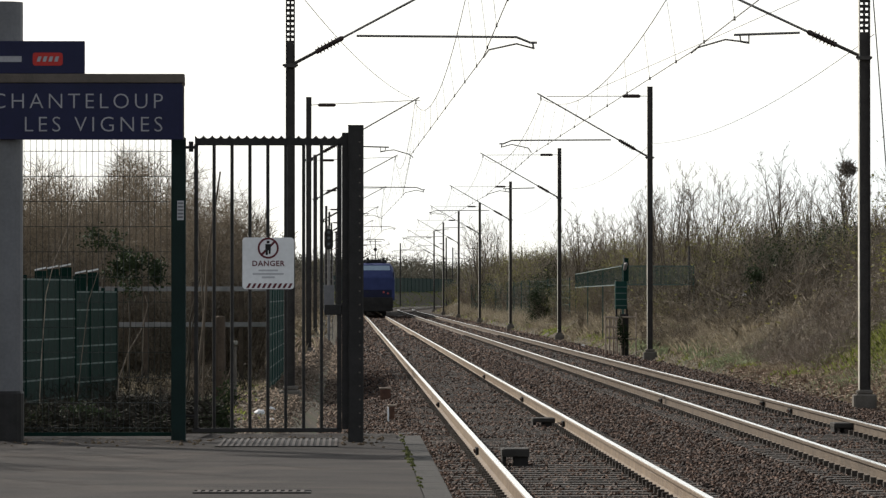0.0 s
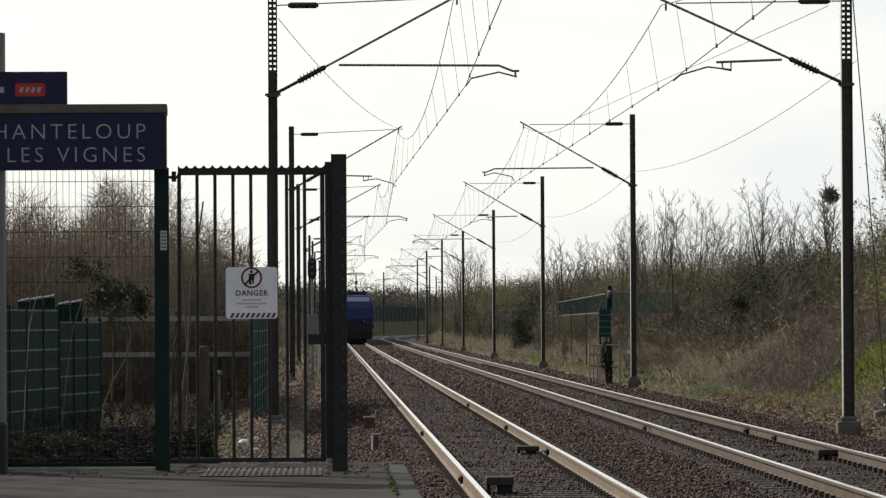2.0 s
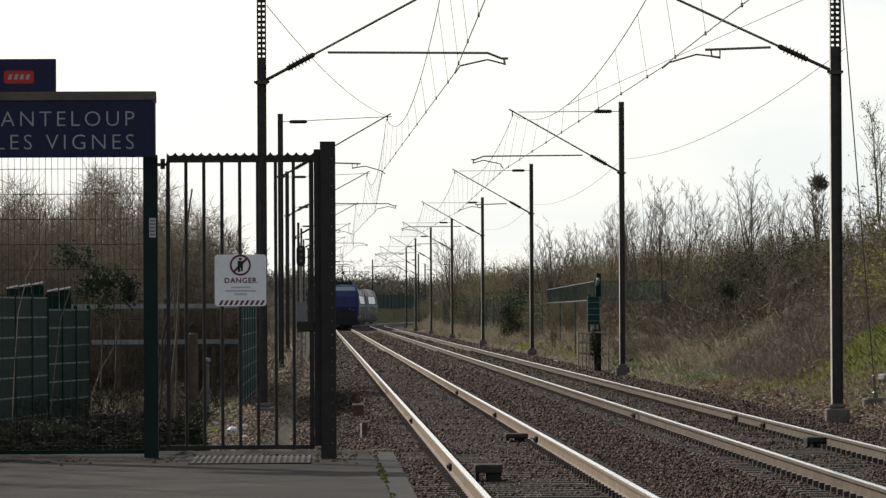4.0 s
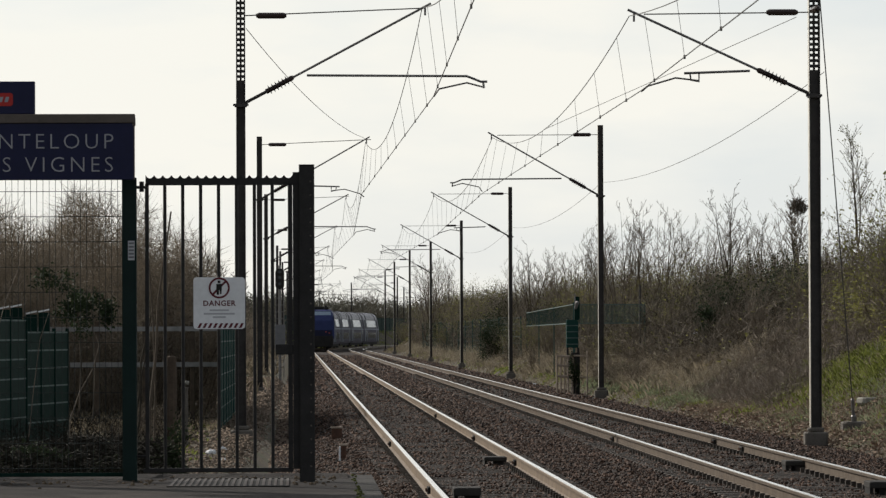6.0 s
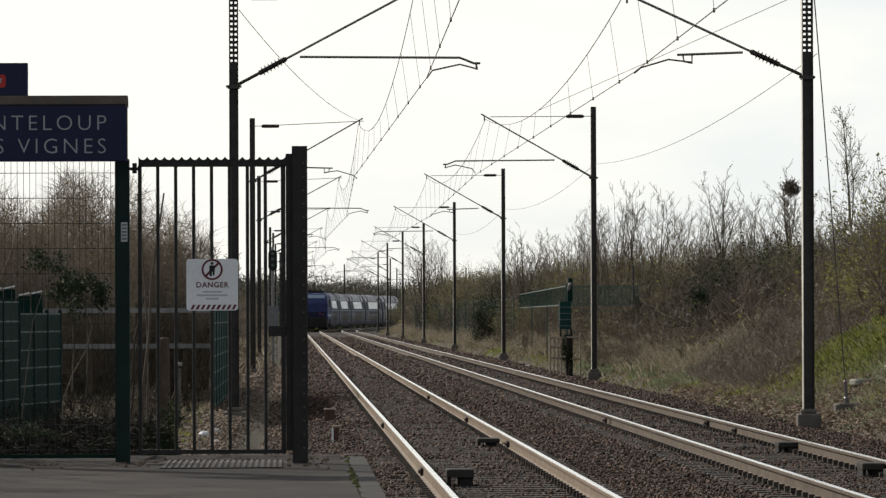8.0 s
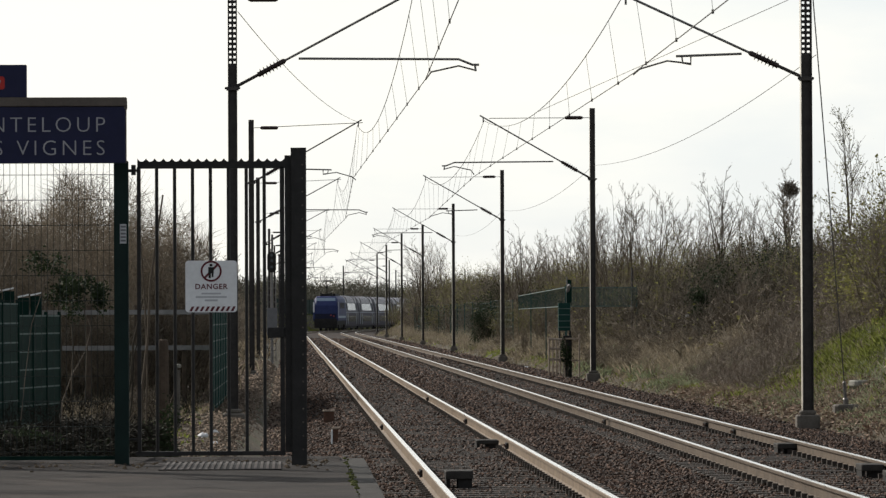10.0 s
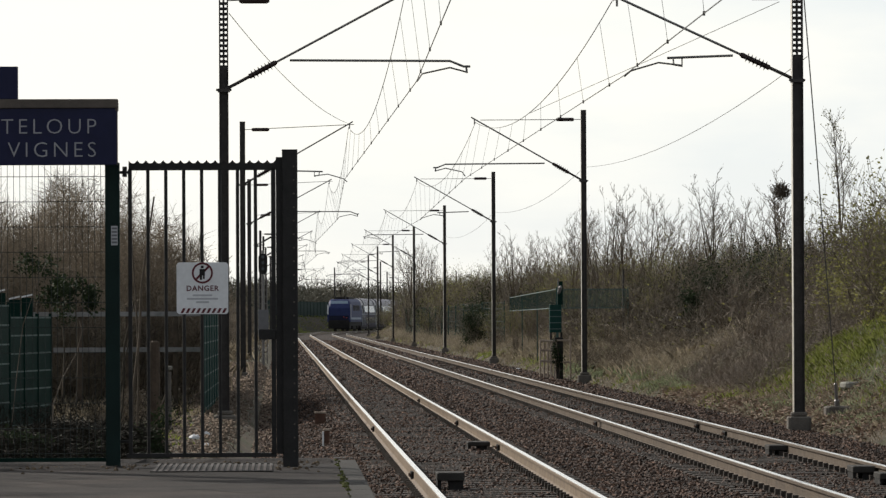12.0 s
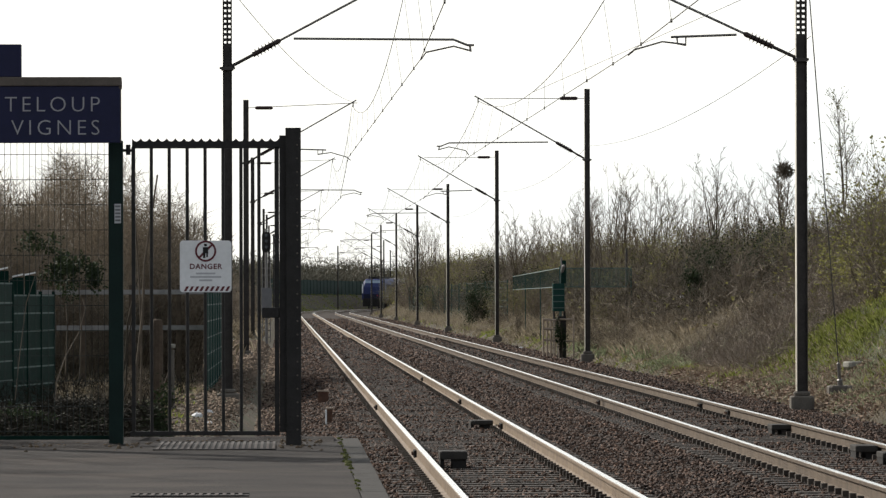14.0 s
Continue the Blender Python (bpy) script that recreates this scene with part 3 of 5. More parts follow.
def earth_cable(name, masts, off, z, sag, side):
    c = thing(name, "slack earth cable slung from mast to mast", "cable")
    for i in range(len(masts) - 1):
        pts = []
        for j in range(21):
            u = j / 20
            s = masts[i] + (masts[i + 1] - masts[i]) * u
            pts.append(line(s, off[i] * (1 - u) + off[i + 1] * u, z - sag * 4 * u * (1 - u)))
        part("span", Shape().tube(pts, 0.0065, 4), M["wire"], c)


earth_cable("earth_cable", RIGHT_MASTS[1:10], [9.2] * 11, 6.22, 0.45, 1)
anchor_wire = thing("anchor_wire", "thin slack wire from a mast head to the next cantilever", "cable")
part("span", Shape().tube([(-0.9 + 3.0 * u, 89 + 63 * u, 7.2 + 0.5 * u - 0.3 * 4 * u * (1 - u)) for u in (i / 16 for i in range(17))], 0.007, 4), M["wire"], anchor_wire)


tie_wire = thing("midpoint_tie", "thin tie wire from a mast head insulator to the carrier wire", "cable")
part("span", Shape().tube([(8.72, 85.75, 7.18), (7.3, 101.2, 6.84), (5.91, 116.5, 6.52)], 0.0065, 4), M["wire"], tie_wire)
part("insulator", Shape().lathe((8.92, 84.0, 7.22), [(0, 0.03), (0.05, 0.06), (0.4, 0.06), (0.45, 0.02)], 8, (-0.2, 1.75, -0.04)), M["insulator"], tie_wire)


def guy_wire():
    g = thing("guy_anchor", "concrete anchor block with a steel guy wire to the mast", "guy wire", (9.86, 87.2, -0.1))
    part("anchor_block", Shape().box(-0.22, 0.22, -0.25, 0.25, -0.4, 0.2, 0.05), M["concrete"], g)
    part("guy", Shape().tube([(0, 0, 0.2), (-0.72, -1.4, 7.6)], 0.011, 5), M["wire"], g)
    part("turnbuckle", Shape().lathe((0, 0, 0.2), [(0, 0.05), (0.1, 0.05), (0.12, 0.03), (0.4, 0.03), (0.42, 0.012)], 8, (-0.72, -1.4, 7.4)), M["galvanised"], g)


guy_wire()

# ---------------------------------------------------------------- platform end: gate, mesh panel, station sign
def gate():
    g = thing("gate", "closed dark steel bar gate with a scalloped top rail", "gate", (0, 38.3, 0.55))
    leaf = part("leaf_frame", Shape().box(-1.17, -0.03, -0.02, 0.02, 2.30, 2.352).box(-1.19, -0.03, -0.02, 0.02, 0.075, 0.108).box(-1.175, -1.145, -0.02, 0.02, 0.1, 2.31).box(-0.068, -0.032, -0.02, 0.02, 0.1, 2.31), M["gate"], g)
    for i in range(1, 8):
        x = -1.16 + i * 0.1388
        part("bar", Shape().tube([(x, 0, 0.1), (x, 0, 2.31)], 0.0135, 8), M["gate"], g)
    crest = Shape()
    n = 17
    for i in range(n):
        x0 = -1.17 + i * 1.14 / n
        w = 1.14 / n
        prof = [(0, 0.027), (0.10, 0.018), (0.28, 0.006), (0.5, 0.002), (0.72, 0.006), (0.90, 0.018), (1, 0.027)]
        v = [(x0 + a * w, y, 2.352 + b) for y in (-0.008, 0.008) for a, b in prof] + [(x0 + a * w, y, 2.35) for y in (-0.008, 0.008) for a, b in prof]
        f = []
        for j in range(6):
            f += [(j, 14 + j, 15 + j, j + 1), (7 + j, 8 + j, 22 + j, 21 + j), (j, j + 1, 8 + j, 7 + j)]
        crest.add(v, f)
    part("scalloped_crest", crest, M["gate"], leaf)
    post = part("closing_post", Shape().box(0.018, 0.138, -0.06, 0.06, -0.01, 2.45, 0.008).box(0.017, 0.139, -0.061, 0.061, 2.45, 2.458, 0.003), M["gate"], g)
    for i in range(22):
        z = 0.12 + i * 0.105
        part("rivet", Shape().lathe((0.108, -0.06, z), [(0, 0.008), (0.004, 0.006)], 6, (0, -1, 0)), M["trim"], post)
    part("strike_plate", Shape().box(-0.03, 0.018, -0.015, 0.015, 0.1, 2.40), M["gate"], g)
    part("lock_box", Shape().box(-0.165, -0.03, -0.035, 0.035, 0.985, 1.065, 0.008).lathe((-0.09, -0.035, 1.03), [(0, 0.014), (0.012, 0.014)], 8, (0, -1, 0)), M["gate"], g)
    part("hinge_post", Shape().box(-1.352, -1.24, -0.05, 0.05, 0, 2.36, 0.006), M["green_dark"], g, "green painted square post")
    part("hinge", Shape().tube([(-1.245, 0, 2.285), (-1.165, 0, 2.285)], 0.012, 6).tube([(-1.245, 0, 0.2), (-1.165, 0, 0.2)], 0.012, 6).lathe((-1.2, 0, 2.25), [(0, 0.018), (0.08, 0.018)], 8), M["gate"], g)
    tag = part("post_label", Shape().box(-1.305, -1.255, -0.053, -0.0505, 1.72, 1.87), M["ink"], g, "small pale label with rows of illegible print")
    for i in range(5):
        part("print_bar", Shape().box(-1.30, -1.26, -0.0545, -0.053, 1.735 + i * 0.027, 1.75 + i * 0.027), M["grey"], tag)


gate()


def rounded_plate(w, h, r, depth):
    sh, ring = Shape(), []
    for cx, cz, a0 in ((w - r, h - r, 0), (-w + r, h - r, 90), (-w + r, -h + r, 180), (w - r, -h + r, 270)):
        ring += [(cx + r * math.cos(radians(a0 + q)), cz + r * math.sin(radians(a0 + q))) for q in (0, 22, 45, 67, 90)]
    n = len(ring)
    v = [(x, -depth, z) for x, z in ring] + [(x, 0, z) for x, z in ring]
    return sh.add(v, [tuple(range(n - 1, -1, -1)), tuple(range(n, 2 * n))] + [(i, (i + 1) % n, n + (i + 1) % n, n + i) for i in range(n)])


def danger_sign():
    s = thing("danger_sign", "white warning sign with barred ring and red stripes on the gate", "sign", (-0.601, 38.268, 1.935))
    part("plate", rounded_plate(0.2, 0.2, 0.025, 0.006), M["white"], s)
    ring = Shape()
    n = 28
    v = []
    for r in (0.082, 0.067):
        for y in (-0.009, -0.006):
            v += [(r * math.cos(2 * math.pi * i / n), y, 0.118 + r * math.sin(2 * math.pi * i / n)) for i in range(n)]
    f = []
    for i in range(n):
        j = (i + 1) % n
        f += [(i, j, 2 * n + j, 2 * n + i), (i, n + i, n + j, j), (2 * n + i, 2 * n + j, 3 * n + j, 3 * n + i)]
    ring.add(v, f)
    a = Vector((0.052, 0, 0.052))
    c = Vector((0, -0.0075, 0.118))
    e = Vector((0.006, 0, -0.006))
    ring.add([c - a - e, c - a + e, c + a + e, c + a - e], [(0, 1, 2, 3)])
    part("prohibition_ring", ring, M["maroon"], s)
    part("plain_pictogram", Shape().box(-0.022, 0.02, -0.008, -0.006, 0.10, 0.15, 0.0).box(-0.012, 0.010, -0.008, -0.006, 0.155, 0.175).box(-0.02, -0.002, -0.008, -0.006, 0.065, 0.10).box(0.004, 0.018, -0.008, -0.006, 0.072, 0.10), M["under"], s)
    me = lettering("DANGER", 0.058, 0.001, M["maroon"], align="CENTER", spacing=1.12, thin=0.0012)
    for one in islands(me):
        part("letter", one, None, s).location = (0, -0.0072, -0.02)
    for i, (w, z) in enumerate(((0.075, -0.055), (0.12, -0.082), (0.05, -0.108))):
        part("print_bar", Shape().box(-w, w, -0.008, -0.006, z - 0.007, z + 0.007), M["ink"], s)
    for i in range(9):
        x = -0.17 + i * 0.04
        st = Shape().add([(x, -0.0085, -0.192), (x + 0.02, -0.0085, -0.192), (x + 0.04, -0.0085, -0.155), (x + 0.02, -0.0085, -0.155)], [(0, 1, 2, 3)])
        part("stripe", st, M["maroon"], s)
    part("clip", Shape().box(-0.02, 0.02, 0, 0.02, 0.15, 0.17).box(-0.02, 0.02, 0, 0.02, -0.17, -0.15), M["galvanised"], s)


danger_sign()


def mesh_panel():
    p = thing("mesh_fence_panel", "welded wire mesh panel between the sign post and gate post", "fence", (0, 38.5, 0.55))
    x0, x1, z0, z1 = -2.9, -1.345, 0.06, 2.36
    part("lower_rail", Shape().box(x0, x1, -0.012, 0.012, z0 - 0.02, z0 + 0.01), M["green"], p)
    n = int((x1 - x0) / 0.0484)
    for i in range(n + 1):
        x = x1 - i * 0.0484
        part("upright_wire", Shape().tube([(x, 0, z0), (x, 0, z1)], 0.0027, 4), M["mesh"], p)
    for i in range(12):
        z = z1 - 0.10 - i * 0.196
        part("cross_wire", Shape().tube([(x0, -0.005, z), (x1, -0.005, z)], 0.0034, 4).tube([(x0, 0.005, z), (x1, 0.005, z)], 0.0034, 4), M["mesh"], p)


mesh_panel()


def station_sign():
    s = thing("station_sign", "dark blue station name board with white letters on a grey post", "sign", (0, 38.0, 0.55))
    px = 1 / 229.7
    right = (325 - 612) * px
    top, low = 1.15 + (520 - 148) * px, 1.15 + (520 - 248) * px
    left = right - 2.15
    part("board", Shape().box(left, right, -0.05, 0.03, low, top, 0.006), M["blue_sign"], s)
    part("top_trim", Shape().box(left - 0.01, right + 0.01, -0.065, 0.045, top, top + 0.07, 0.008).box(right - 0.01, right + 0.012, -0.055, 0.035, top - 0.02, top + 0.04), M["trim"], s)
    part("end_cap", Shape().box(right, right + 0.006, -0.045, 0.025, low, top), M["trim"], s)
    for text, z, name in (("CHANTELOUP", 1.15 + (520 - 193) * px, "name_lettering"), ("LES VIGNES", 1.15 + (520 - 234) * px, "name_lettering")):
        me = lettering(text, 0.168, 0.002, M["letter"], align="RIGHT", spacing=1.30, thin=-0.0022)
        for one in islands(me):
            part("letter", one, None, s).location = ((290 - 612) * px, -0.053, z)
    right2 = (151 - 612) * px
    top2, low2 = 1.15 + (520 - 74) * px, top + 0.072
    part("upper_board", Shape().box(left + 0.1, right2, -0.045, 0.025, low2, top2, 0.006), M["blue_sign"], s)
    part("emblem", rounded_plate(0.115, 0.05, 0.02, 0.003), M["red"], s, "plain red emblem").location = ((86 - 612) * px, -0.046, 1.15 + (520 - 106) * px)
    for i in range(4):
        x = -0.085 + i * 0.045
        slant = Shape().add([(x, -0.003, -0.02), (x + 0.026, -0.003, -0.02), (x + 0.038, -0.003, 0.02), (x + 0.012, -0.003, 0.02)], [(0, 1, 2, 3)])
        part("emblem_bar", slant, M["letter"], s).location = ((86 - 612) * px, -0.050, 1.15 + (520 - 106) * px)
    part("operator_bar", Shape().box(-0.62, 0.0, -0.003, 0, -0.022, 0.022), M["letter"], s).location = ((40 - 612) * px, -0.046, 1.15 + (520 - 106) * px)
    post = part("post", Shape().tube([(0, 0, 0.35), (0, 0, 3.4)], 0.15, 20), M["grey"], s)
    post.location = ((5 - 612) * px, 0.16, 0)
    part("post_foot", Shape().lathe((0, 0, -0.01), [(0, 0.158), (0.39, 0.158), (0.41, 0.150)], 20), M["gate"], s, "black painted foot").location = ((5 - 612) * px, 0.16, 0)


station_sign()
# ---------------------------------------------------------------- train
def loft(rings):
    """A closed body through rings of equal length."""
    sh, n = Shape(), len(rings[0])
    v = [p for ring in rings for p in ring]
    f = [(i * n + j, i * n + (j + 1) % n, (i + 1) * n + (j + 1) % n, (i + 1) * n + j) for i in range(len(rings) - 1) for j in range(n)]
    return sh.add(v, f + [tuple(range(n - 1, -1, -1)), tuple(range(len(v) - n, len(v)))])


def bogie(parent, y):
    b = part("bogie", Shape().box(-1.15, -1.0, y - 1.6, y + 1.6, 0.35, 0.75, 0.05).box(1.0, 1.15, y - 1.6, y + 1.6, 0.35, 0.75, 0.05).box(-1.0, 1.0, y - 0.3, y + 0.3, 0.4, 0.8), M["under"], parent, "dark bogie")
    for dy in (-1.2, 1.2):
        for x in (-0.75, 0.75):
            part("wheel", Shape().lathe((x - 0.065, y + dy, 0.5), [(0, 0.5), (0.03, 0.5), (0.04, 0.48), (0.13, 0.48)], 20, (1, 0, 0)), M["under"], b)


def locomotive():
    """Its tail end is at y = -9.6."""
    t = thing("locomotive", "blue electric locomotive at the tail of a departing train", "locomotive")
    h = 9.6
    rings = []
    for y, zc in ((-h, 0.0), (-h + 0.05, 0.12), (-h + 0.85, 1.0), (-h + 1.3, 1.15), (0, 1.2), (h - 1.3, 1.15), (h - 0.85, 1.0), (h - 0.05, 0.12), (h, 0.0)):
        top = 2.9 + zc
        w = 1.46 if abs(y) < h - 0.04 else 1.36
        rings.append([(-w, y, 1.2), (w, y, 1.2), (w, y, min(2.75, top - 0.1)), (w - 0.10, y, top - 0.35 * min(1, zc)), (w - 0.35, y, top), (-w + 0.35, y, top), (-w + 0.10, y, top - 0.35 * min(1, zc)), (-w, y, min(2.75, top - 0.1))])
    body = part("body", loft(rings), M["loco"], t)
    for k in (-1, 1):
        ws = Shape()
        y0, y1, z0, z1 = k * (-h + 0.12), k * (-h + 0.80), 3.02, 3.83
        o = k * -0.02
        ws.add([(-1.18, y0 + o, z0 + 0.02), (1.18, y0 + o, z0 + 0.02), (1.08, y1 + o, z1 + 0.02), (-1.08, y1 + o, z1 + 0.02)], [(0, 1, 2, 3) if k > 0 else (3, 2, 1, 0)])
        part("windscreen", ws, M["windscreen"], body, "windscreen with reflected sky put into its pale colour")
        # white box added for the sunlight on the cab's left edge
        part("sunlit_corner", Shape().box(-1.47, -1.30, min(k * (-h - 0.01), k * (-h + 0.3)), max(k * (-h - 0.01), k * (-h + 0.3)), 2.15, 3.3, 0.02), M["white"], body, "white strip standing for sunlight on the cab corner")
        part("lamp_band", Shape().box(-1.25, 1.25, min(k * -h, k * (-h - 0.012)), max(k * -h, k * (-h - 0.012)), 1.35, 2.0), M["loco_dark"], body, "dark navy lamp band")
        part("skirt", Shape().box(-1.34, 1.34, min(k * (-h - 0.05), k * (-h + 0.8)), max(k * (-h - 0.05), k * (-h + 0.8)), 0.35, 1.42, 0.06), M["under"], t)
        for x in (-0.95, -0.62, 0.62, 0.95):
            lit = k > 0 and abs(x) > 0.6
            part("lamp", Shape().lathe((x, k * (-h - 0.014), 1.72 + (0.1 if abs(x) < 0.7 else 0)), [(0, 0.075), (0.03, 0.07)], 10, (0, -k, 0)), M["tail"] if lit and x > 0 else M["glass"], body)
        for x in (-0.87, 0.87):
            part("buffer", Shape().lathe((x, k * (-h - 0.05), 1.06), [(0, 0.10), (0.4, 0.10), (0.41, 0.24), (0.46, 0.24)], 12, (0, -k, 0)), M["under"], t)
    part("underframe", Shape().box(-1.35, 1.35, -h + 0.5, h - 0.5, 0.7, 1.2).box(-1.2, 1.2, -2.6, 2.6, 0.3, 0.7, 0.05), M["under"], t)
    for y in (-6.2, 6.2):
        bogie(t, y)
    for x in (-1.47, 1.455):
        for i in range(5):
            part("side_grille", Shape().box(x, x + 0.015, -5.5 + i * 2.3, -3.9 + i * 2.3, 2.6, 3.3), M["under"], body)
        part("side_stripe", Shape().box(x, x + 0.015, -h + 1.5, h - 1.5, 1.5, 1.75), M["loco_light"], body)
        part("cab_side_panel", Shape().box(x, x + 0.015, -h + 0.06, -h + 1.2, 1.5, 3.4), M["coach_white"], body, "pale cab side panel")
    gear = Shape().box(-0.7, 0.7, -7.9, -6.5, 4.1, 4.3, 0.05).box(-0.9, 0.9, -5.0, 4.0, 4.08, 4.35, 0.08)
    for x in (-0.6, 0.6):
        gear.lathe((x, -8.3, 4.08), [(0, 0.09), (0.1, 0.13), (0.2, 0.09), (0.3, 0.12), (0.4, 0.06)], 8)
    part("roof_gear", gear, M["under"], t)
    part("pantograph", Shape().tube([(0, -6.0, 4.3), (0, -7.3, 5.1), (0, -6.4, 5.85)], 0.04, 6).tube([(-0.75, -6.4, 5.82), (-0.55, -6.4, 5.9), (0.55, -6.4, 5.9), (0.75, -6.4, 5.82)], 0.03, 6).tube([(-0.5, -6.3, 5.75), (0.5, -6.3, 5.75)], 0.025, 6).lathe((0, -7.3, 5.0), [(0, 0.04), (0.06, 0.14), (0.18, 0.14), (0.24, 0.04)], 8), M["under"], t, "raised pantograph")
    return t


def coach():
    """A double-deck coach 24.3 m long over its body; the upper deck leans in and carries the long windows."""
    t = thing("passenger_coach", "grey double-deck passenger coach with pale window strips and roof", "railway coach", group="coaches of the train")
    h = 12.15
    half = [(1.32, 0.5), (1.40, 0.85), (1.41, 2.2), (1.40, 2.3), (1.20, 3.35)]
    ring = half + [(-x, z) for x, z in half[::-1]]
    body = part("body", loft([[(x, y, z) for x, z in ring[::-1]] for y in (-h, h)]), M["coach"], t)
    arc = [(1.20, 3.35), (1.10, 3.72), (0.92, 3.98), (0.62, 4.17), (0.3, 4.25)]
    roof_ring = [(-x, z) for x, z in arc] + [(x, z) for x, z in arc[::-1]]
    roof = part("roof", loft([[(x * 1.005, y, z + 0.003) for x, z in roof_ring] for y in (-h, h)]), M["roof"], t, "ribbed pale grey roof")
    for y in (-11.6, -7.9, -7.3, 7.3, 7.9, 11.6):
        part("roof_rib", loft([[(x * 1.02, y + d, z + 0.03) for x, z in roof_ring] for d in (-0.16, 0.16)]), M["under"], roof)
    for i in range(9):
        y = -6.0 + i * 1.5
        part("roof_rib", loft([[(x * 1.008, y + d, z + 0.012) for x, z in roof_ring] for d in (-0.04, 0.04)]), M["coach"], roof)
    for k in (-1, 1):
        def panel(y0, y1, z0, z1, o=0.012):
            return Shape().box(min(k * 1.40, k * (1.41 + o)), max(k * 1.40, k * (1.41 + o)), y0, y1, z0, z1)

        def leaning(y0, y1, z0, z1, o=0.015):
            def x(z):
                return k * (1.40 - 0.19 * (z - 2.3) + o)
            v = [(x(z) - k * q, y, z) for q in (0.0, 0.03) for y, z in ((y0, z0), (y1, z0), (y1, z1), (y0, z1))]
            f = [(0, 1, 2, 3), (7, 6, 5, 4), (0, 4, 5, 1), (1, 5, 6, 2), (2, 6, 7, 3), (3, 7, 4, 0)]
            return Shape().add(v, f if k > 0 else [q[::-1] for q in f])

        part("band", panel(-h, h, 2.12, 2.24), M["coach_white"], body, "pale waist band")
        for i in range(8):
            y = -6.3 + i * 1.8
            part("window", leaning(y - 0.82, y + 0.82, 2.42, 3.28), M["coach_pane"], body, "window reflecting pale sky")
            part("window", panel(y - 0.75, y + 0.75, 1.05, 1.75, 0.02), M["glass"], body)
        for y in (-9.6, 9.6):
            d = part("door", panel(y - 0.95, y + 0.95, 0.65, 2.1, 0.03), M["under"], body, "dark recessed double door")
            part("door_window", panel(y - 0.6, y - 0.06, 1.2, 2.0, 0.04), M["glass"], d)
            part("door_window", panel(y + 0.06, y + 0.6, 1.2, 2.0, 0.04), M["glass"], d)
            part("end_panel", leaning(y - 1.0, y + 1.0, 2.35, 3.3, 0.02), M["under"], body, "dark upper panel over the door")
            for e in (-1.35, 1.35):
                part("door_pillar", leaning(y + e - 0.22, y + e + 0.22, 2.3, 3.34, 0.03), M["coach_white"], body, "pale pillar beside the door")
                part("door_pillar", panel(y + e - 0.22, y + e + 0.22, 0.7, 2.1, 0.04), M["coach_white"], body, "pale pillar beside the door")
    part("underframe", Shape().box(-1.2, 1.2, -h + 0.4, h - 0.4, 0.25, 0.52), M["under"], t)
    part("gangway", Shape().box(-1.1, 1.1, -h - 0.6, -h, 0.7, 3.5, 0.05).box(-1.1, 1.1, h, h + 0.6, 0.7, 3.5, 0.05), M["under"], t)
    for y in (-8.6, 8.6):
        bogie(t, y)
    return t


loco = locomotive()
first = coach()
coaches = [first] + [copy_thing(first, Matrix()) for _ in range(4)]
TAIL_AT, SPEED, GAIN = 378.0, 17.7, 0.21


def motions():
    """The train leaves along the near track; each vehicle follows the bend by itself."""
    for i, v in enumerate([loco] + coaches):
        middle = 9.6 if i == 0 else 19.4 + 0.6 + 12.15 + (i - 1) * 26.2
        rows = []
        for j in range(29):
            t = j * 0.5
            s = TAIL_AT + SPEED * t + GAIN * t * t + middle
            p = line(s, TRACK_LEFT, 0.0)
            rows.append((t, pose(p.x, p.y, 0.0, 0, 0, heading(s))))
        walk(v, rows)


# ---------------------------------------------------------------- vegetation
def twig_prism(sh, p, q, r0, r1):
    d = (q - p)
    if d.length < 1e-5:
        return
    a = d.orthogonal().normalized()
    b = d.normalized().cross(a)
    c = (a, -0.5 * a + 0.866 * b, -0.5 * a - 0.866 * b)
    sh.add([p + r0 * k for k in c] + [q + r1 * k for k in c], [(0, 1, 4, 3), (1, 2, 5, 4), (2, 0, 3, 5)])


def twig_ribbon(sh, p, q, r0, r1, rnd):
    d = q - p
    w = d.cross(Vector((rnd.gauss(0, 1), rnd.gauss(0, 1), rnd.gauss(0, 0.4)))).normalized()
    sh.add([p - w * r0, p + w * r0, q + w * r1, q - w * r1], [(0, 1, 2, 3)])


def grow(rnd, stems, twigs, tips, p, d, length, r, level, last, kids):
    """A limb in bent pieces, with limbs of the next order along it."""
    n = 4 if level == 0 else 3 if level == 1 else 2
    for i in range(n):
        d = (d + Vector((rnd.gauss(0, 0.13), rnd.gauss(0, 0.13), rnd.gauss(0.05, 0.07)))).normalized()
        q = p + d * (length / n)
        r1 = r * (0.80 if level == 0 else 0.72)
        if level < 2:
            twig_prism(stems if level == 0 else twigs, p, q, r, r1)
        else:
            twig_ribbon(twigs, p, q, r, r1, rnd)
        if level < last and (i > 0 or level > 0):
            for _ in range(kids[level]):
                a = Vector((rnd.gauss(0, 1), rnd.gauss(0, 1), rnd.gauss(0.25, 0.5)))
                a = (a - d * a.dot(d)).normalized()
                e = (d * 0.75 + a * rnd.uniform(0.4, 0.9)).normalized()
                grow(rnd, stems, twigs, tips, p + (q - p) * rnd.random(), e, length * rnd.uniform(0.38, 0.62), max(0.0075, r1 * 0.55), level + 1, last, kids)
        p, r = q, r1
    tips.append((p, d))


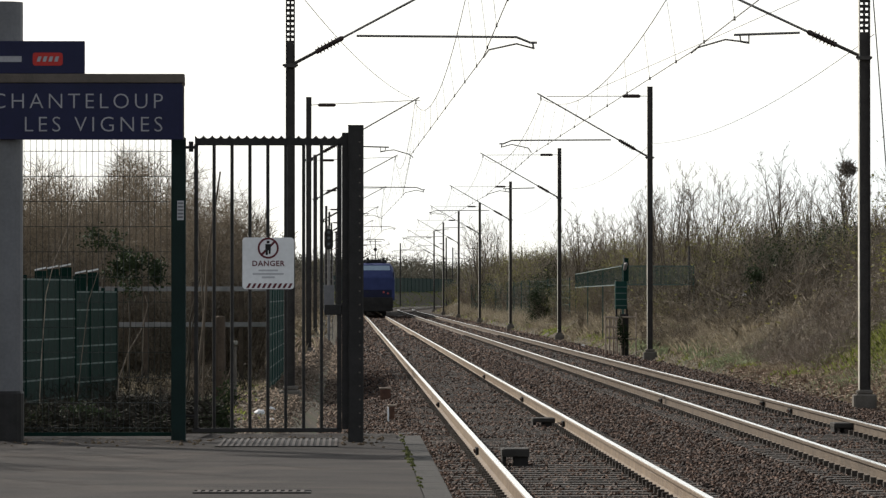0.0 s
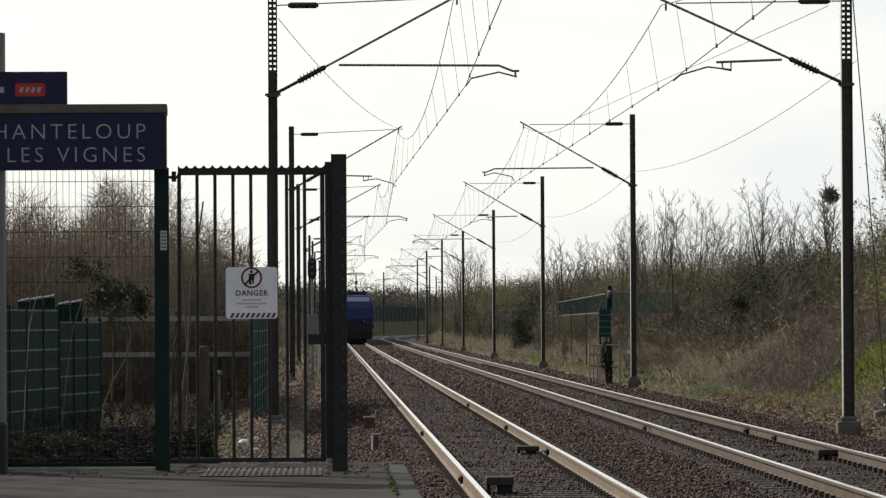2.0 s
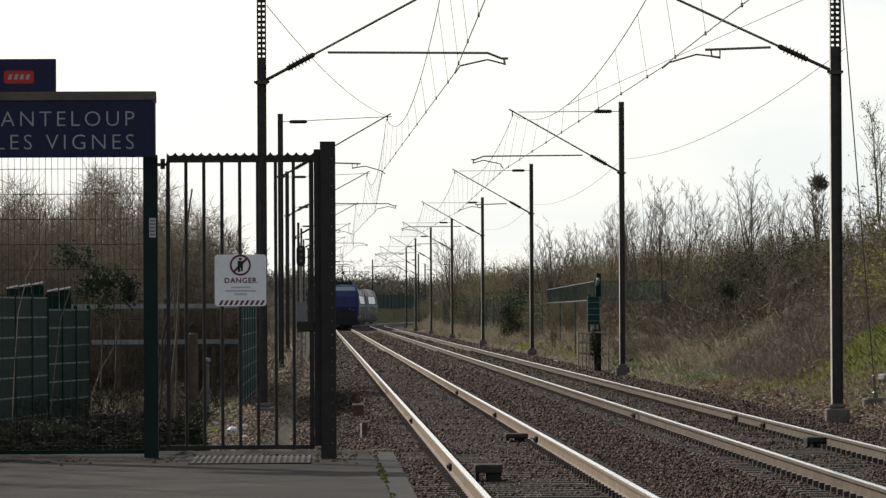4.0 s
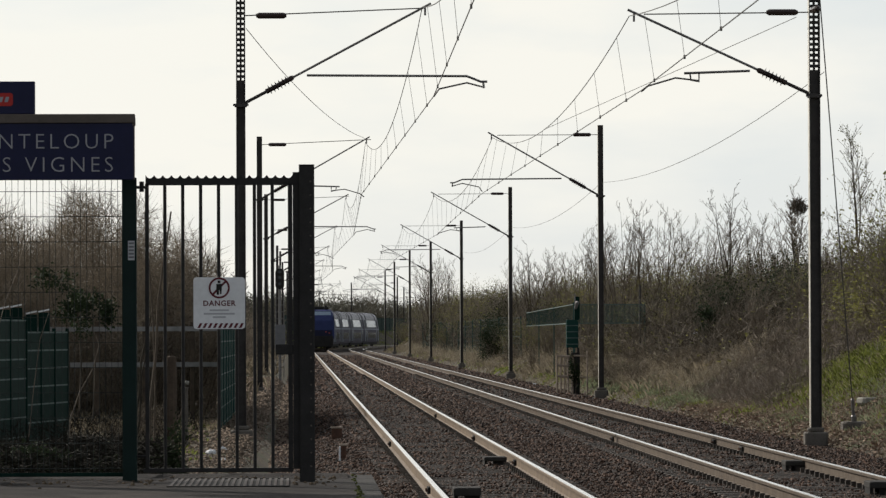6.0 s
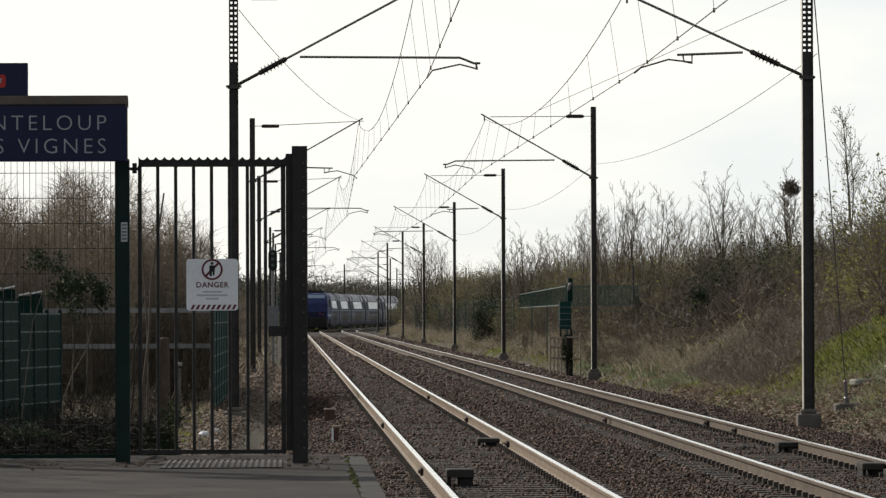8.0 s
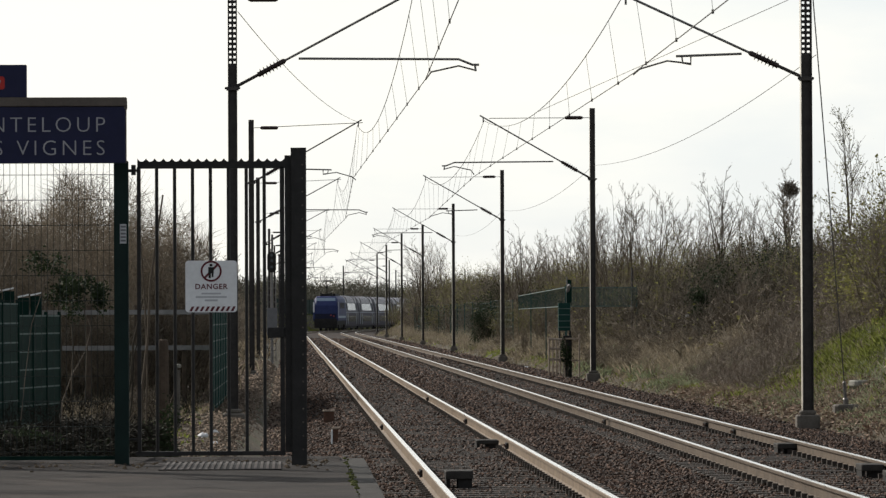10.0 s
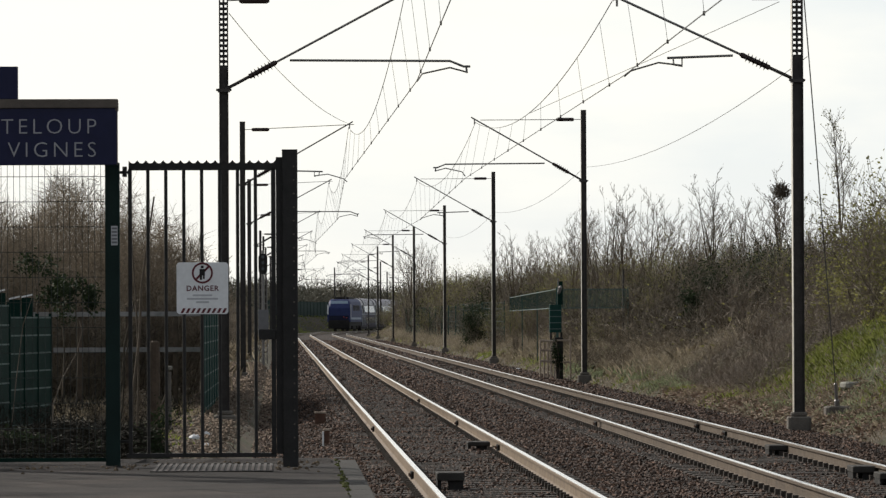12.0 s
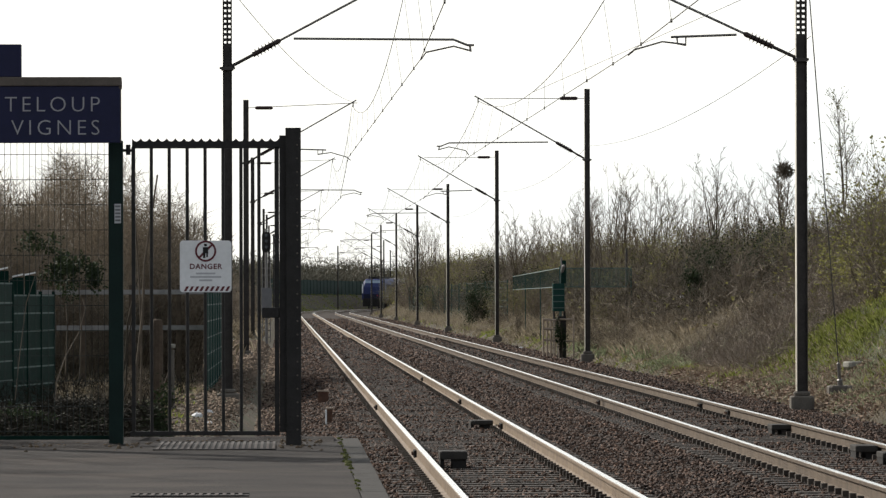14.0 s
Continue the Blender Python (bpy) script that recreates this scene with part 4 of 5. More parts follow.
def leaf_card(sh, p, size, rnd):
    a = Vector((rnd.gauss(0, 1), rnd.gauss(0, 1), rnd.gauss(0, 1))).normalized()
    b = a.orthogonal().normalized()
    sh.add([p, p + (a * 0.5 + b * 0.35) * size, p + a * size, p + (a * 0.5 - b * 0.35) * size], [(0, 1, 2, 3)])


def plant(name, label, category, seed, height, stem_count, lean, last, kids, r, leaf_mat, leaf_count, leaf_size, group, one_trunk=False):
    rnd = random.Random(seed)
    t = thing(name, label, category, group=group)
    stems, twigs, leaves, tips = Shape(), Shape(), Shape(), []
    for i in range(stem_count):
        a = rnd.uniform(0, 2 * math.pi)
        k = rnd.uniform(0.1, 1.0) * lean
        base = Vector((math.cos(a) * 0.35 * k, math.sin(a) * 0.35 * k, -0.15)) * (0.0 if one_trunk else 1.0)
        base.z = -0.15
        grow(rnd, stems, twigs, tips, base, Vector((math.cos(a) * k, math.sin(a) * k, 1)).normalized(), height * rnd.uniform(0.6, 0.95), r * rnd.uniform(0.7, 1.1), 0, last, kids)
    if lean > 1:
        twigs.add(stems.v, stems.f)
    else:
        part("stem" if not one_trunk else "trunk", stems, M["bark"], t)
    part("branchwork", twigs, M["twig"], t)["kind"] = "stuff"
    if leaf_count:
        for _ in range(leaf_count):
            p, d = rnd.choice(tips)
            leaf_card(leaves, p + Vector((rnd.gauss(0, 0.14), rnd.gauss(0, 0.14), rnd.gauss(-0.05, 0.16))) * (0.25 if one_trunk else 1.0), leaf_size * rnd.uniform(0.6, 1.3), rnd)
        part("foliage", leaves, leaf_mat, t)
    return t


def fan_plant(name, label, category, seed, height, stem_count, spread, r, laterals, reach, leaf_mat, leaf_count, leaf_size, group, trunk=0.0):
    """Upright stems fanning from one base (or from the head of a trunk), each with many short rising side shoots."""
    rnd = random.Random(seed)
    t = thing(name, label, category, group=group)
    stems, twigs, leaves, tips = Shape(), Shape(), Shape(), []

    def shoot(p, d, length, r0, pieces, rise, level):
        for i in range(pieces):
            d = (d + Vector((rnd.gauss(0, 0.09), rnd.gauss(0, 0.09), rise))).normalized()
            q = p + d * (length / pieces)
            a, b = r0 * (1 - 0.7 * i / pieces), r0 * (1 - 0.7 * (i + 1) / pieces)
            twig_prism(twigs, p, q, max(0.006, a), max(0.005, b))
            if level < 2:
                for _ in range(2 if level == 1 else 1):
                    side = Vector((rnd.gauss(0, 1), rnd.gauss(0, 1), rnd.gauss(0.3, 0.4))).normalized()
                    shoot(p + (q - p) * rnd.random(), (d * 0.9 + side * 0.7).normalized(), length * rnd.uniform(0.28, 0.5), 0.0065, 2, 0.1, level + 1)
            p = q
        tips.append(p)

    head = Vector((0, 0, -0.15))
    if trunk:
        pts = [head + Vector((rnd.gauss(0, 0.03), rnd.gauss(0, 0.03), 0)) * i + Vector((0, 0, (trunk + 0.15) * i / 3)) for i in range(4)]
        stems.tube(pts, r * 1.5, 7, r * 1.1)
        head = pts[-1]
    for n in range(stem_count):
        a = 2 * math.pi * (n + rnd.random()) / stem_count
        k = spread * rnd.uniform(0.15, 1.0) if n else 0.03
        d = Vector((math.cos(a) * k, math.sin(a) * k, 1)).normalized()
        p = head + Vector((math.cos(a), math.sin(a), 0)) * (0.0 if trunk else 0.12 * k * height)
        length = (height - trunk) * rnd.uniform(0.72, 1.0) * (1.0 if n else 1.05)
        pieces = 9
        r0 = r * rnd.uniform(0.75, 1.0)
        for i in range(pieces):
            u = i / pieces
            d = (d + Vector((rnd.gauss(0, 0.05), rnd.gauss(0, 0.05), 0.035))).normalized()
            q = p + d * (length / pieces)
            twig_prism(stems, p, q, r0 * (1 - 0.85 * u), r0 * (1 - 0.85 * (u + 1 / pieces)))
            if u > 0.15:
                for _ in range(laterals):
                    side = Vector((rnd.gauss(0, 1), rnd.gauss(0, 1), 0)).normalized()
                    shoot(p + (q - p) * rnd.random(), (d * 0.8 + side * 0.8).normalized(), reach * (1.1 - 0.75 * u) * rnd.uniform(0.5, 1.1), 0.010, 3, 0.12, 1)
            p = q
        tips.append(p)
    part("trunk" if trunk else "stem", stems, M["bark"], t)
    part("branchwork", twigs, M["twig"], t)["kind"] = "stuff"
    if leaf_count:
        for _ in range(leaf_count):
            leaf_card(leaves, rnd.choice(tips) + Vector((rnd.gauss(0, 0.05), rnd.gauss(0, 0.05), rnd.gauss(0, 0.05))), leaf_size * rnd.uniform(0.6, 1.3), rnd)
        part("foliage", leaves, leaf_mat, t)
    return t


KINDS = {
    "bare": [fan_plant("shrub", "bare grey-brown thicket shrub with dense thin twigs", "shrub", 11 + i, 3.0, 8, 0.5, 0.022, 2, 0.75, M["leaf_dry"], 80, 0.045, "thicket along the line") for i in range(4)],
    "budding": [plant("budding_shrub", "shrub just coming into yellow-green leaf", "shrub", 31 + i, 2.8, 7, 0.6, 2, (3, 3, 2), 0.025, M["leaf"], 1000, 0.075, "thicket along the line") for i in range(2)],
    "ivy": [plant("evergreen_shrub", "dark evergreen shrub among bare twigs", "shrub", 51, 2.3, 8, 0.6, 2, (3, 3, 2), 0.025, M["leaf_dark"], 2600, 0.085, "thicket along the line")],
    "bramble": [plant("bramble", "low brown bramble thicket", "bramble", 61 + i, 1.3, 9, 1.3, 2, (2, 3, 2), 0.014, M["leaf_dry"], 400, 0.07, "brambles on the bank") for i in range(2)],
    "tree": [fan_plant("bare_tree", "slender bare tree with fine upright branches", "tree", 71 + i, 5.0, 6 + i % 2, 0.55, 0.034, 1, 1.25, M["leaf_dry"], 120, 0.05, "trees behind the cutting", (0.7, 1.1, 0.4, 0.9)[i]) for i in range(4)],
    "bud_tree": [fan_plant("budding_tree", "young tree with opening buds on its branch tips", "tree", 81, 5.2, 3, 0.30, 0.042, 2, 1.15, M["leaf"], 260, 0.075, "trees behind the cutting", 1.6)],
}
PLACED = set()


def put(kind, s, off, size, rnd, turn=None):
    src = KINDS[kind][rnd.randrange(len(KINDS[kind]))]
    p = line(s, off, ground_height(off, s))
    m = pose(p.x, p.y, p.z, 0, 0, rnd.uniform(0, 360) if turn is None else turn)
    if src not in PLACED:
        PLACED.add(src)
        src.matrix_basis = m
        ob = src
    else:
        ob = copy_thing(src, m)
    ob.scale = (size * rnd.uniform(0.9, 1.15), size * rnd.uniform(0.9, 1.15), size)
    return ob


def thickets():
    rnd = random.Random(9)
    # the bank on the far side: toe, slope, crest
    s = 108.0
    while s < 640:
        step = 3.2 if s < 240 else 7.0 if s < 420 else 13
        more = 1.0 + 0.4 * smoothstep(220, 300, s)
        rows = ((11.4, ("bramble", "bare", "bramble", "budding"), 0.55), (12.6, ("bare", "bare", "budding", "ivy", "bramble"), 0.66), (14.6, ("bare", "bare", "bare", "budding"), 0.68), (17.0, ("bare", "bare", "budding"), 0.66))
        for off, kinds, size in rows:
            if off < 12 and (s < 138 or rnd.random() < 0.35):
                continue
            if off < 13 and (s < 122 or rnd.random() < 0.25):
                continue
            put(rnd.choice(kinds), s + rnd.uniform(-1.5, 1.5), off + rnd.gauss(0, 0.6), more * size * rnd.uniform(0.75, 1.2), rnd)
        s += step
    for s, off, size in ((104, 13.3, 0.85), (107, 12.9, 0.8), (110, 13.2, 0.95), (113, 13.9, 1.0), (117, 14.4, 1.0), (108, 14.2, 1.05)):
        put("budding", s, off, size, rnd)
    put("bud_tree", 140.0, 16.1, 0.92, rnd, 20)
    # bare crowns along the skyline of the bank
    for s, off, size in ((200, 12.5, 0.95), (196, 12.7, 0.98), (190, 12.6, 0.99), (186, 12.7, 0.99), (192, 13.5, 0.96), (188, 13.7, 0.9), (184, 13.9, 0.88), (180, 14.1, 0.83), (186, 15.0, 0.76), (166, 14.7, 0.86), (172, 14.8, 0.71), (168, 15.4, 0.65), (160, 15.1, 0.73), (158, 15.4, 0.65), (154, 15.4, 0.71), (150, 15.7, 0.62), (146, 15.7, 0.58), (180, 15.0, 0.69), (268, 12.1, 0.99), (262, 12.3, 1.01), (270, 13.2, 0.89), (258, 13.1, 0.94), (262, 13.8, 0.84), (255, 13.9, 0.9), (250, 14.1, 0.82), (240, 13.9, 0.86), (225, 13.5, 0.93), (214, 13.2, 0.94), (405, 10.6, 1.47), (398, 10.9, 1.51), (400, 11.5, 1.49), (402, 12.1, 1.38), (410, 12.9, 1.21)):
        put("tree", s, off, size, rnd)
        if rnd.random() < 0.15:
            put("bare", s - 2, off - 0.3, size * 0.8, rnd)
    for s, off, size in ((330, 11.6, 1.0), (345, 11.9, 1.25), (360, 12.4, 1.1)):
        put("budding", s, off, size, rnd)
        put("bare", s + 3, off - 0.4, size * 1.1, rnd)
    # near side, left of the line
    s = 108.0
    while s < 560:
        step = 2.6 if s < 150 else 20
        for off in (-4.6, -6.2, -8.5) if s < 135 else (-3.6, -6.0):
            put("bare", s + rnd.uniform(-1.5, 1.5), off + rnd.gauss(0, 0.6), rnd.uniform(0.95, 1.15) if s < 150 else rnd.uniform(0.9, 1.1), rnd)
        s += step
    for s, off, size in ((112, -3.4, 1.0), (118, -3.2, 1.1), (122, -2.9, 1.15), (131, -2.7, 1.2), (109, -4.2, 0.95), (127, -3.3, 1.2), (110, -4.7, 0.95), (113, -4.1, 1.0), (111, -5.2, 1.0), (114, -2.7, 1.3), (117, -2.3, 1.25), (121, -2.1, 1.1), (119, -2.6, 1.3)):
        put("bare", s, off, size, rnd)
    # low growth just past the platform's end
    for i in range(16):
        put("bramble", rnd.uniform(42, 50), rnd.uniform(-3.1, -1.5), rnd.uniform(0.10, 0.17), rnd)
    for i in range(18):
        put("ivy", rnd.uniform(40.8, 43.5), rnd.uniform(-3.0, -1.4), rnd.uniform(0.07, 0.12), rnd)
    put("ivy", 262.0, 10.3, 0.75, rnd)
    put("ivy", 266.0, 10.6, 0.7, rnd)
    for i in range(36):
        put("bramble", rnd.uniform(132, 250), rnd.uniform(10.3, 12.2), rnd.uniform(0.3, 0.6), rnd)
    for i in range(8):
        put("bramble", rnd.uniform(72, 98), rnd.uniform(-3.3, -2.2), rnd.uniform(0.2, 0.4), rnd)
    for s, off, size in ((135, 13.3, 0.7), (137, 13.8, 0.75), (133, 13.7, 0.6)):
        put("ivy", s, off, size, rnd)
    # a row of tall shrubs added unseen beside the camera's view, to shade platform and verge
    for x, y, size in ((-6.2, 37.0, 1.5), (-6.6, 40.0, 1.7), (-6.0, 42.5, 1.5), (-6.8, 45.0, 1.7), (-6.3, 34.0, 1.4), (-6.4, 48.0, 1.6), (-6.6, 51.0, 1.7), (-6.2, 54.0, 1.5), (-6.9, 57.0, 1.7), (-7.4, 61.0, 1.8), (-7.2, 44.0, 1.8), (-7.6, 38.5, 1.8), (-8.0, 66.0, 1.8), (-8.0, 69.5, 1.7), (-8.3, 73.0, 1.8), (-8.4, 77.0, 1.7), (-8.6, 81.0, 1.8), (-8.8, 85.0, 1.7)):
        put("bare", y, x, size, rnd)
    # outside of the bend
    s = 600.0
    while s < 860:
        for off in (-8.5, -13):
            put(rnd.choice(("bare", "budding", "tree")), s + rnd.uniform(-3, 3), off + rnd.gauss(0, 1), rnd.uniform(1.0, 1.5), rnd)
        s += 13


thickets()
def ivy_clump(s, off, z, wide, high, count, label, leaf=0.075):
    """Evergreen leaves massed round a climbing stem."""
    rnd = random.Random(int(s * 10 + off * 100))
    g = ground_height(off, s)
    t = thing("ivy", label, "ivy", tuple(line(s, off, g)), "ivy on stems")
    part("stem", Shape().tube([(0, 0, -0.1), (0.05, 0, (z - g) * 0.5), (-0.04, 0.02, z - g + high * 0.6)], 0.022, 6, 0.012), M["bark"], t)
    leaves = Shape()
    lobes = [(Vector((rnd.uniform(-0.8, 0.8) * wide, rnd.uniform(-0.8, 0.8) * wide, rnd.uniform(-0.9, 0.8) * high)), rnd.uniform(0.3, 0.65)) for _ in range(8)]
    for _ in range(count):
        c, k = rnd.choice(lobes)
        d = Vector((rnd.gauss(0, 0.55) * wide * k, rnd.gauss(0, 0.55) * wide * k, rnd.gauss(0, 0.6) * high * k))
        leaf_card(leaves, c + d + Vector((0, 0, z - g)), leaf * rnd.uniform(0.6, 1.3), rnd)
    part("foliage", leaves, M["leaf_dark"], t)


for s, off, z, wide, high, count in ((101.0, -4.17, 2.15, 0.40, 0.36, 1100), (102.0, -4.5, 2.3, 0.3, 0.3, 500), (102.5, -5.05, 2.75, 0.40, 0.26, 420), (102.2, -4.75, 2.2, 0.25, 0.2, 300)):
    ivy_clump(s, off, z, wide, high, count, "dark ivy massed on a stem before the grey barrier")
for s, off, z, wide, high, count in ((143.0, 11.95, 1.95, 0.34, 0.46, 1200), (146.0, 12.9, 2.2, 0.3, 0.6, 900), (262.0, 10.4, 1.2, 0.7, 1.1, 2200)):
    ivy_clump(s, off, z, wide, high, count, "dark ivy massed on a stem in the bank thicket")
ivy_clump(157.4, 8.86, 0.65, 0.17, 0.55, 420, "ivy climbing the guard frame beside the cabinet")


ivy_clump(41.6, -1.02, 0.70, 0.16, 0.22, 1500, "small dark evergreen bush just past the gate", 0.03)
ivy_clump(41.9, -1.14, 0.62, 0.12, 0.14, 700, "small dark evergreen bush just past the gate", 0.03)
ivy_clump(41.4, -1.75, 0.60, 0.35, 0.10, 1300, "low dark evergreen growth along the fence foot", 0.03)
ivy_clump(41.5, -2.3, 0.64, 0.40, 0.14, 1500, "low dark evergreen growth along the fence foot", 0.03)


def cane(x, y, points, r, mat, label):
    """A bare leaning stem or an arching cane."""
    t = thing("sapling", label, "sapling", (x, y, ground_height(x, y)), "saplings before the fences")
    part("cane", Shape().tube([(a, 0.05 * i, b) for i, (a, b) in enumerate(points)], r, 6, r * 0.45), mat, t)


cane(-1.98, 56.0, ((0, -0.1), (0.06, 0.35), (0.10, 0.7), (0.19, 1.1), (0.21, 1.5), (0.32, 2.0)), 0.022, M["thicket"], "dark leaning sapling stem behind the mesh")
cane(-1.90, 56.4, ((0, -0.1), (0.02, 0.4), (0.10, 0.8), (0.12, 1.3), (0.2, 1.7)), 0.016, M["thicket"], "dark leaning sapling stem behind the mesh")
cane(-2.30, 57.0, ((0, -0.1), (-0.05, 0.3), (-0.14, 0.6), (-0.18, 0.9)), 0.010, M["thicket"], "thin dark shoot behind the mesh")
cane(-3.42, 74.0, ((0, -0.1), (0.02, 0.5), (0.16, 0.9), (0.36, 1.25), (0.45, 1.6), (0.40, 1.75)), 0.009, M["dead_vine"], "pale arching bramble cane before the fence")
cane(-4.05, 74.0, ((0, -0.1), (0.1, 0.9), (0.2, 1.7), (0.36, 2.2), (0.52, 2.6), (0.6, 2.95)), 0.008, M["dead_vine"], "pale rising cane over the fence")
cane(-4.62, 74.4, ((0, -0.1), (0.04, 0.9), (0.1, 1.8), (0.22, 2.3), (0.42, 2.8), (0.5, 3.2)), 0.008, M["dead_vine"], "pale rising cane over the fence")
cane(-1.83, 60.0, ((0, -0.1), (0.04, 0.9), (0.12, 1.6), (0.14, 2.2), (0.30, 3.3)), 0.024, M["bark"], "slender bare sapling beside the gate")
cane(-1.76, 60.3, ((0, -0.1), (0.03, 1.2), (0.0, 2.0), (-0.04, 2.6), (-0.10, 3.3)), 0.014, M["bark"], "slender bare sapling beside the gate")


def vent_pipe():
    v = thing("vent_pipe", "short pale concrete standpipe rising from the verge", "pipe", (-1.80, 80.0, ground_height(-1.8, 80)))
    part("riser", Shape().lathe((0, 0, -0.1), [(0, 0.04), (0.7, 0.036), (1.02, 0.032), (1.05, 0.04), (1.08, 0.04)], 9), M["concrete"], v)
    part("cap", Shape().lathe((0.01, 0, 1.02), [(0, 0.036), (0.04, 0.042), (0.06, 0.03)], 9, (0.1, 0, 1)), M["concrete_pale"], v, "pale domed cap")
    part("brace", Shape().tube([(-0.28, 0.1, 0.0), (-0.05, 0.02, 0.62)], 0.02, 6), M["wood"], v, "leaning timber brace")


vent_pipe()


# ---------------------------------------------------------------- lineside fences and equipment
def wire_fence(name, label, p0, p1, z0, height, bays, mat, group="", post_r=0.03, band=None, pitch=0.05, folds=True, solid=False, thick=0.003, fold_r=0.011):
    """A welded mesh fence from p0 to p1 in bays: posts, folded cross wires, upright wires."""
    a, b = Vector((*p0, z0)), Vector((*p1, z0))
    f = thing(name, label, "fence", tuple(a), group)
    step = (b - a) / bays
    d = step.normalized()
    nrm = Vector((-d.y, d.x, 0))
    for i in range(bays + 1):
        p = step * i
        part("post", Shape().box(p.x - post_r, p.x + post_r, p.y - post_r, p.y + post_r, -0.4, height + 0.05, 0.004), mat, f)
    for i in range(bays):
        drop = 0.05 * math.sin(i * 2.1) if folds and not solid else 0.0
        up = Shape()
        n = max(2, int(step.length / pitch))
        w0, w1 = band if band and not solid else (0.05, height)
        for j in range(n):
            q = step * (i + j / n)
            a, b = q + Vector((0, 0, w0 + drop)), q + Vector((0, 0, w1 + drop))
            ring = (-nrm * thick, d * 2 * thick, nrm * thick)
            up.add([a + o for o in ring] + [b + o for o in ring], [(0, 1, 4, 3), (1, 2, 5, 4), (2, 0, 3, 5)])
        panel = part("mesh_panel", up, mat, f)
        panel["kind"] = "stuff"
        k = int(height / 0.3)
        for z in [0.08 + j * (height - 0.1) / k for j in range(k + 1)] if folds else band:
            # the folds' pale colour carries the sunlight on them
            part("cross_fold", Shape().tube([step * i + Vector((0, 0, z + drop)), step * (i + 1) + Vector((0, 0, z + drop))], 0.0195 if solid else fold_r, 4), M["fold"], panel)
        if solid:
            q, r = step * i, step * (i + 1)
            v = [w + nrm * o + Vector((0, 0, z + drop)) for o in (-0.012, 0.012) for w, z in ((q, band[0]), (r, band[0]), (r, band[1]), (q, band[1]))]
            part("screen_strip", Shape().add(v, [(0, 1, 2, 3), (7, 6, 5, 4), (0, 4, 5, 1), (1, 5, 6, 2), (2, 6, 7, 3), (3, 7, 4, 0)]), mat, panel, "dense green screening strip")
    return f


wire_fence("green_mesh_fence", "dark green mesh fence among brambles, its folds coloured pale for sunlight", (-5.45, 75.4), (-4.57, 83.3), -0.1, 2.05, 5, M["green"], "green fences", band=(-0.3, 2.03), solid=True)
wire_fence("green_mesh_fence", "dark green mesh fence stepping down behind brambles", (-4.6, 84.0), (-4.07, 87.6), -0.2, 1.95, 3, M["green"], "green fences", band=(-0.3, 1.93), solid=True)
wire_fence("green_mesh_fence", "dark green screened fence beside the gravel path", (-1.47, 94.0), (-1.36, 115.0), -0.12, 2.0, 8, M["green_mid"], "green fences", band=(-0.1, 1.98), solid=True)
wire_fence("green_mesh_fence", "weathered mesh fence at the foot of the thicket", (10.9, 240.0), (10.7, 420.0), 0.15, 2.3, 14, M["green_pale"], "green fences", 0.025, pitch=0.45, fold_r=0.006)
wire_fence("green_mesh_fence", "green mesh fence climbing away along the bank", (9.25, 165.0), (11.0, 236.0), 0.25, 2.4, 3, M["green_pale"], "green fences", 0.02, band=(1.75, 2.38), pitch=0.6, folds=False, thick=0.005, fold_r=0.022)
wire_fence("green_mesh_fence", "green mesh fence running up the bank", (9.35, 166.0), (11.75, 166.4), 0.25, 2.4, 1, M["green_pale"], "green fences", 0.02, band=(1.75, 2.38), pitch=0.045, folds=False, thick=0.009, fold_r=0.024)


def screen_panels():
    """A folded row of tall narrow panels, sunlight on their tops put into white caps."""
    f = thing("screen_fence", "folded green screen panels with caps coloured white for their sunlit tops", "fence", (-5.98, 95.0, 0.1))
    for i in range(5):
        x = i * 0.235 + (0.05 if i > 2 else 0)
        z = 2.04 + 0.035 * (i % 3) - (0.06 if i > 2 else 0)
        part("panel", Shape().box(x, x + 0.225, i * 0.12, i * 0.12 + 0.03, -0.3, z), M["green"], f)
        v = [(x, i * 0.12 - 0.02, z + 0.0), (x + 0.21, i * 0.12 - 0.02, z + 0.045), (x + 0.21, i * 0.12 + 0.04, z + 0.045), (x, i * 0.12 + 0.04, z + 0.0)]
        part("cap", Shape().add(v + [(a, b, c + 0.03) for a, b, c in v], [(3, 2, 1, 0), (4, 5, 6, 7), (0, 1, 5, 4), (1, 2, 6, 5), (2, 3, 7, 6), (3, 0, 4, 7)]), M["white"], f)


screen_panels()


def rail_barrier():
    f = thing("rail_barrier", "weathered grey two-rail barrier behind the undergrowth", "barrier", (-5.2, 104.0, 0.0))
    for i in range(4):
        part("post", Shape().box(i * 1.0 - 0.05, i * 1.0 + 0.05, -0.05, 0.05, -0.4, 1.95, 0.01), M["wood"], f)
    for z in (1.05, 1.80):
        part("rail", Shape().box(-0.3, 3.6, -0.08, -0.05, z - 0.05, z + 0.05, 0.008), M["wood_pale"], f)


rail_barrier()


def stake(x, y, h):
    s = thing("wooden_stake", "old split wooden stake beside the path", "post", (x, y, 0.0))
    part("stake_body", Shape().lathe((0, 0, -0.3), [(0, 0.085), (h, 0.08), (h + 0.28, 0.075), (h + 0.3, 0.05)], 9), M["wood"], s)


stake(-1.98, 78.0, 1.35)


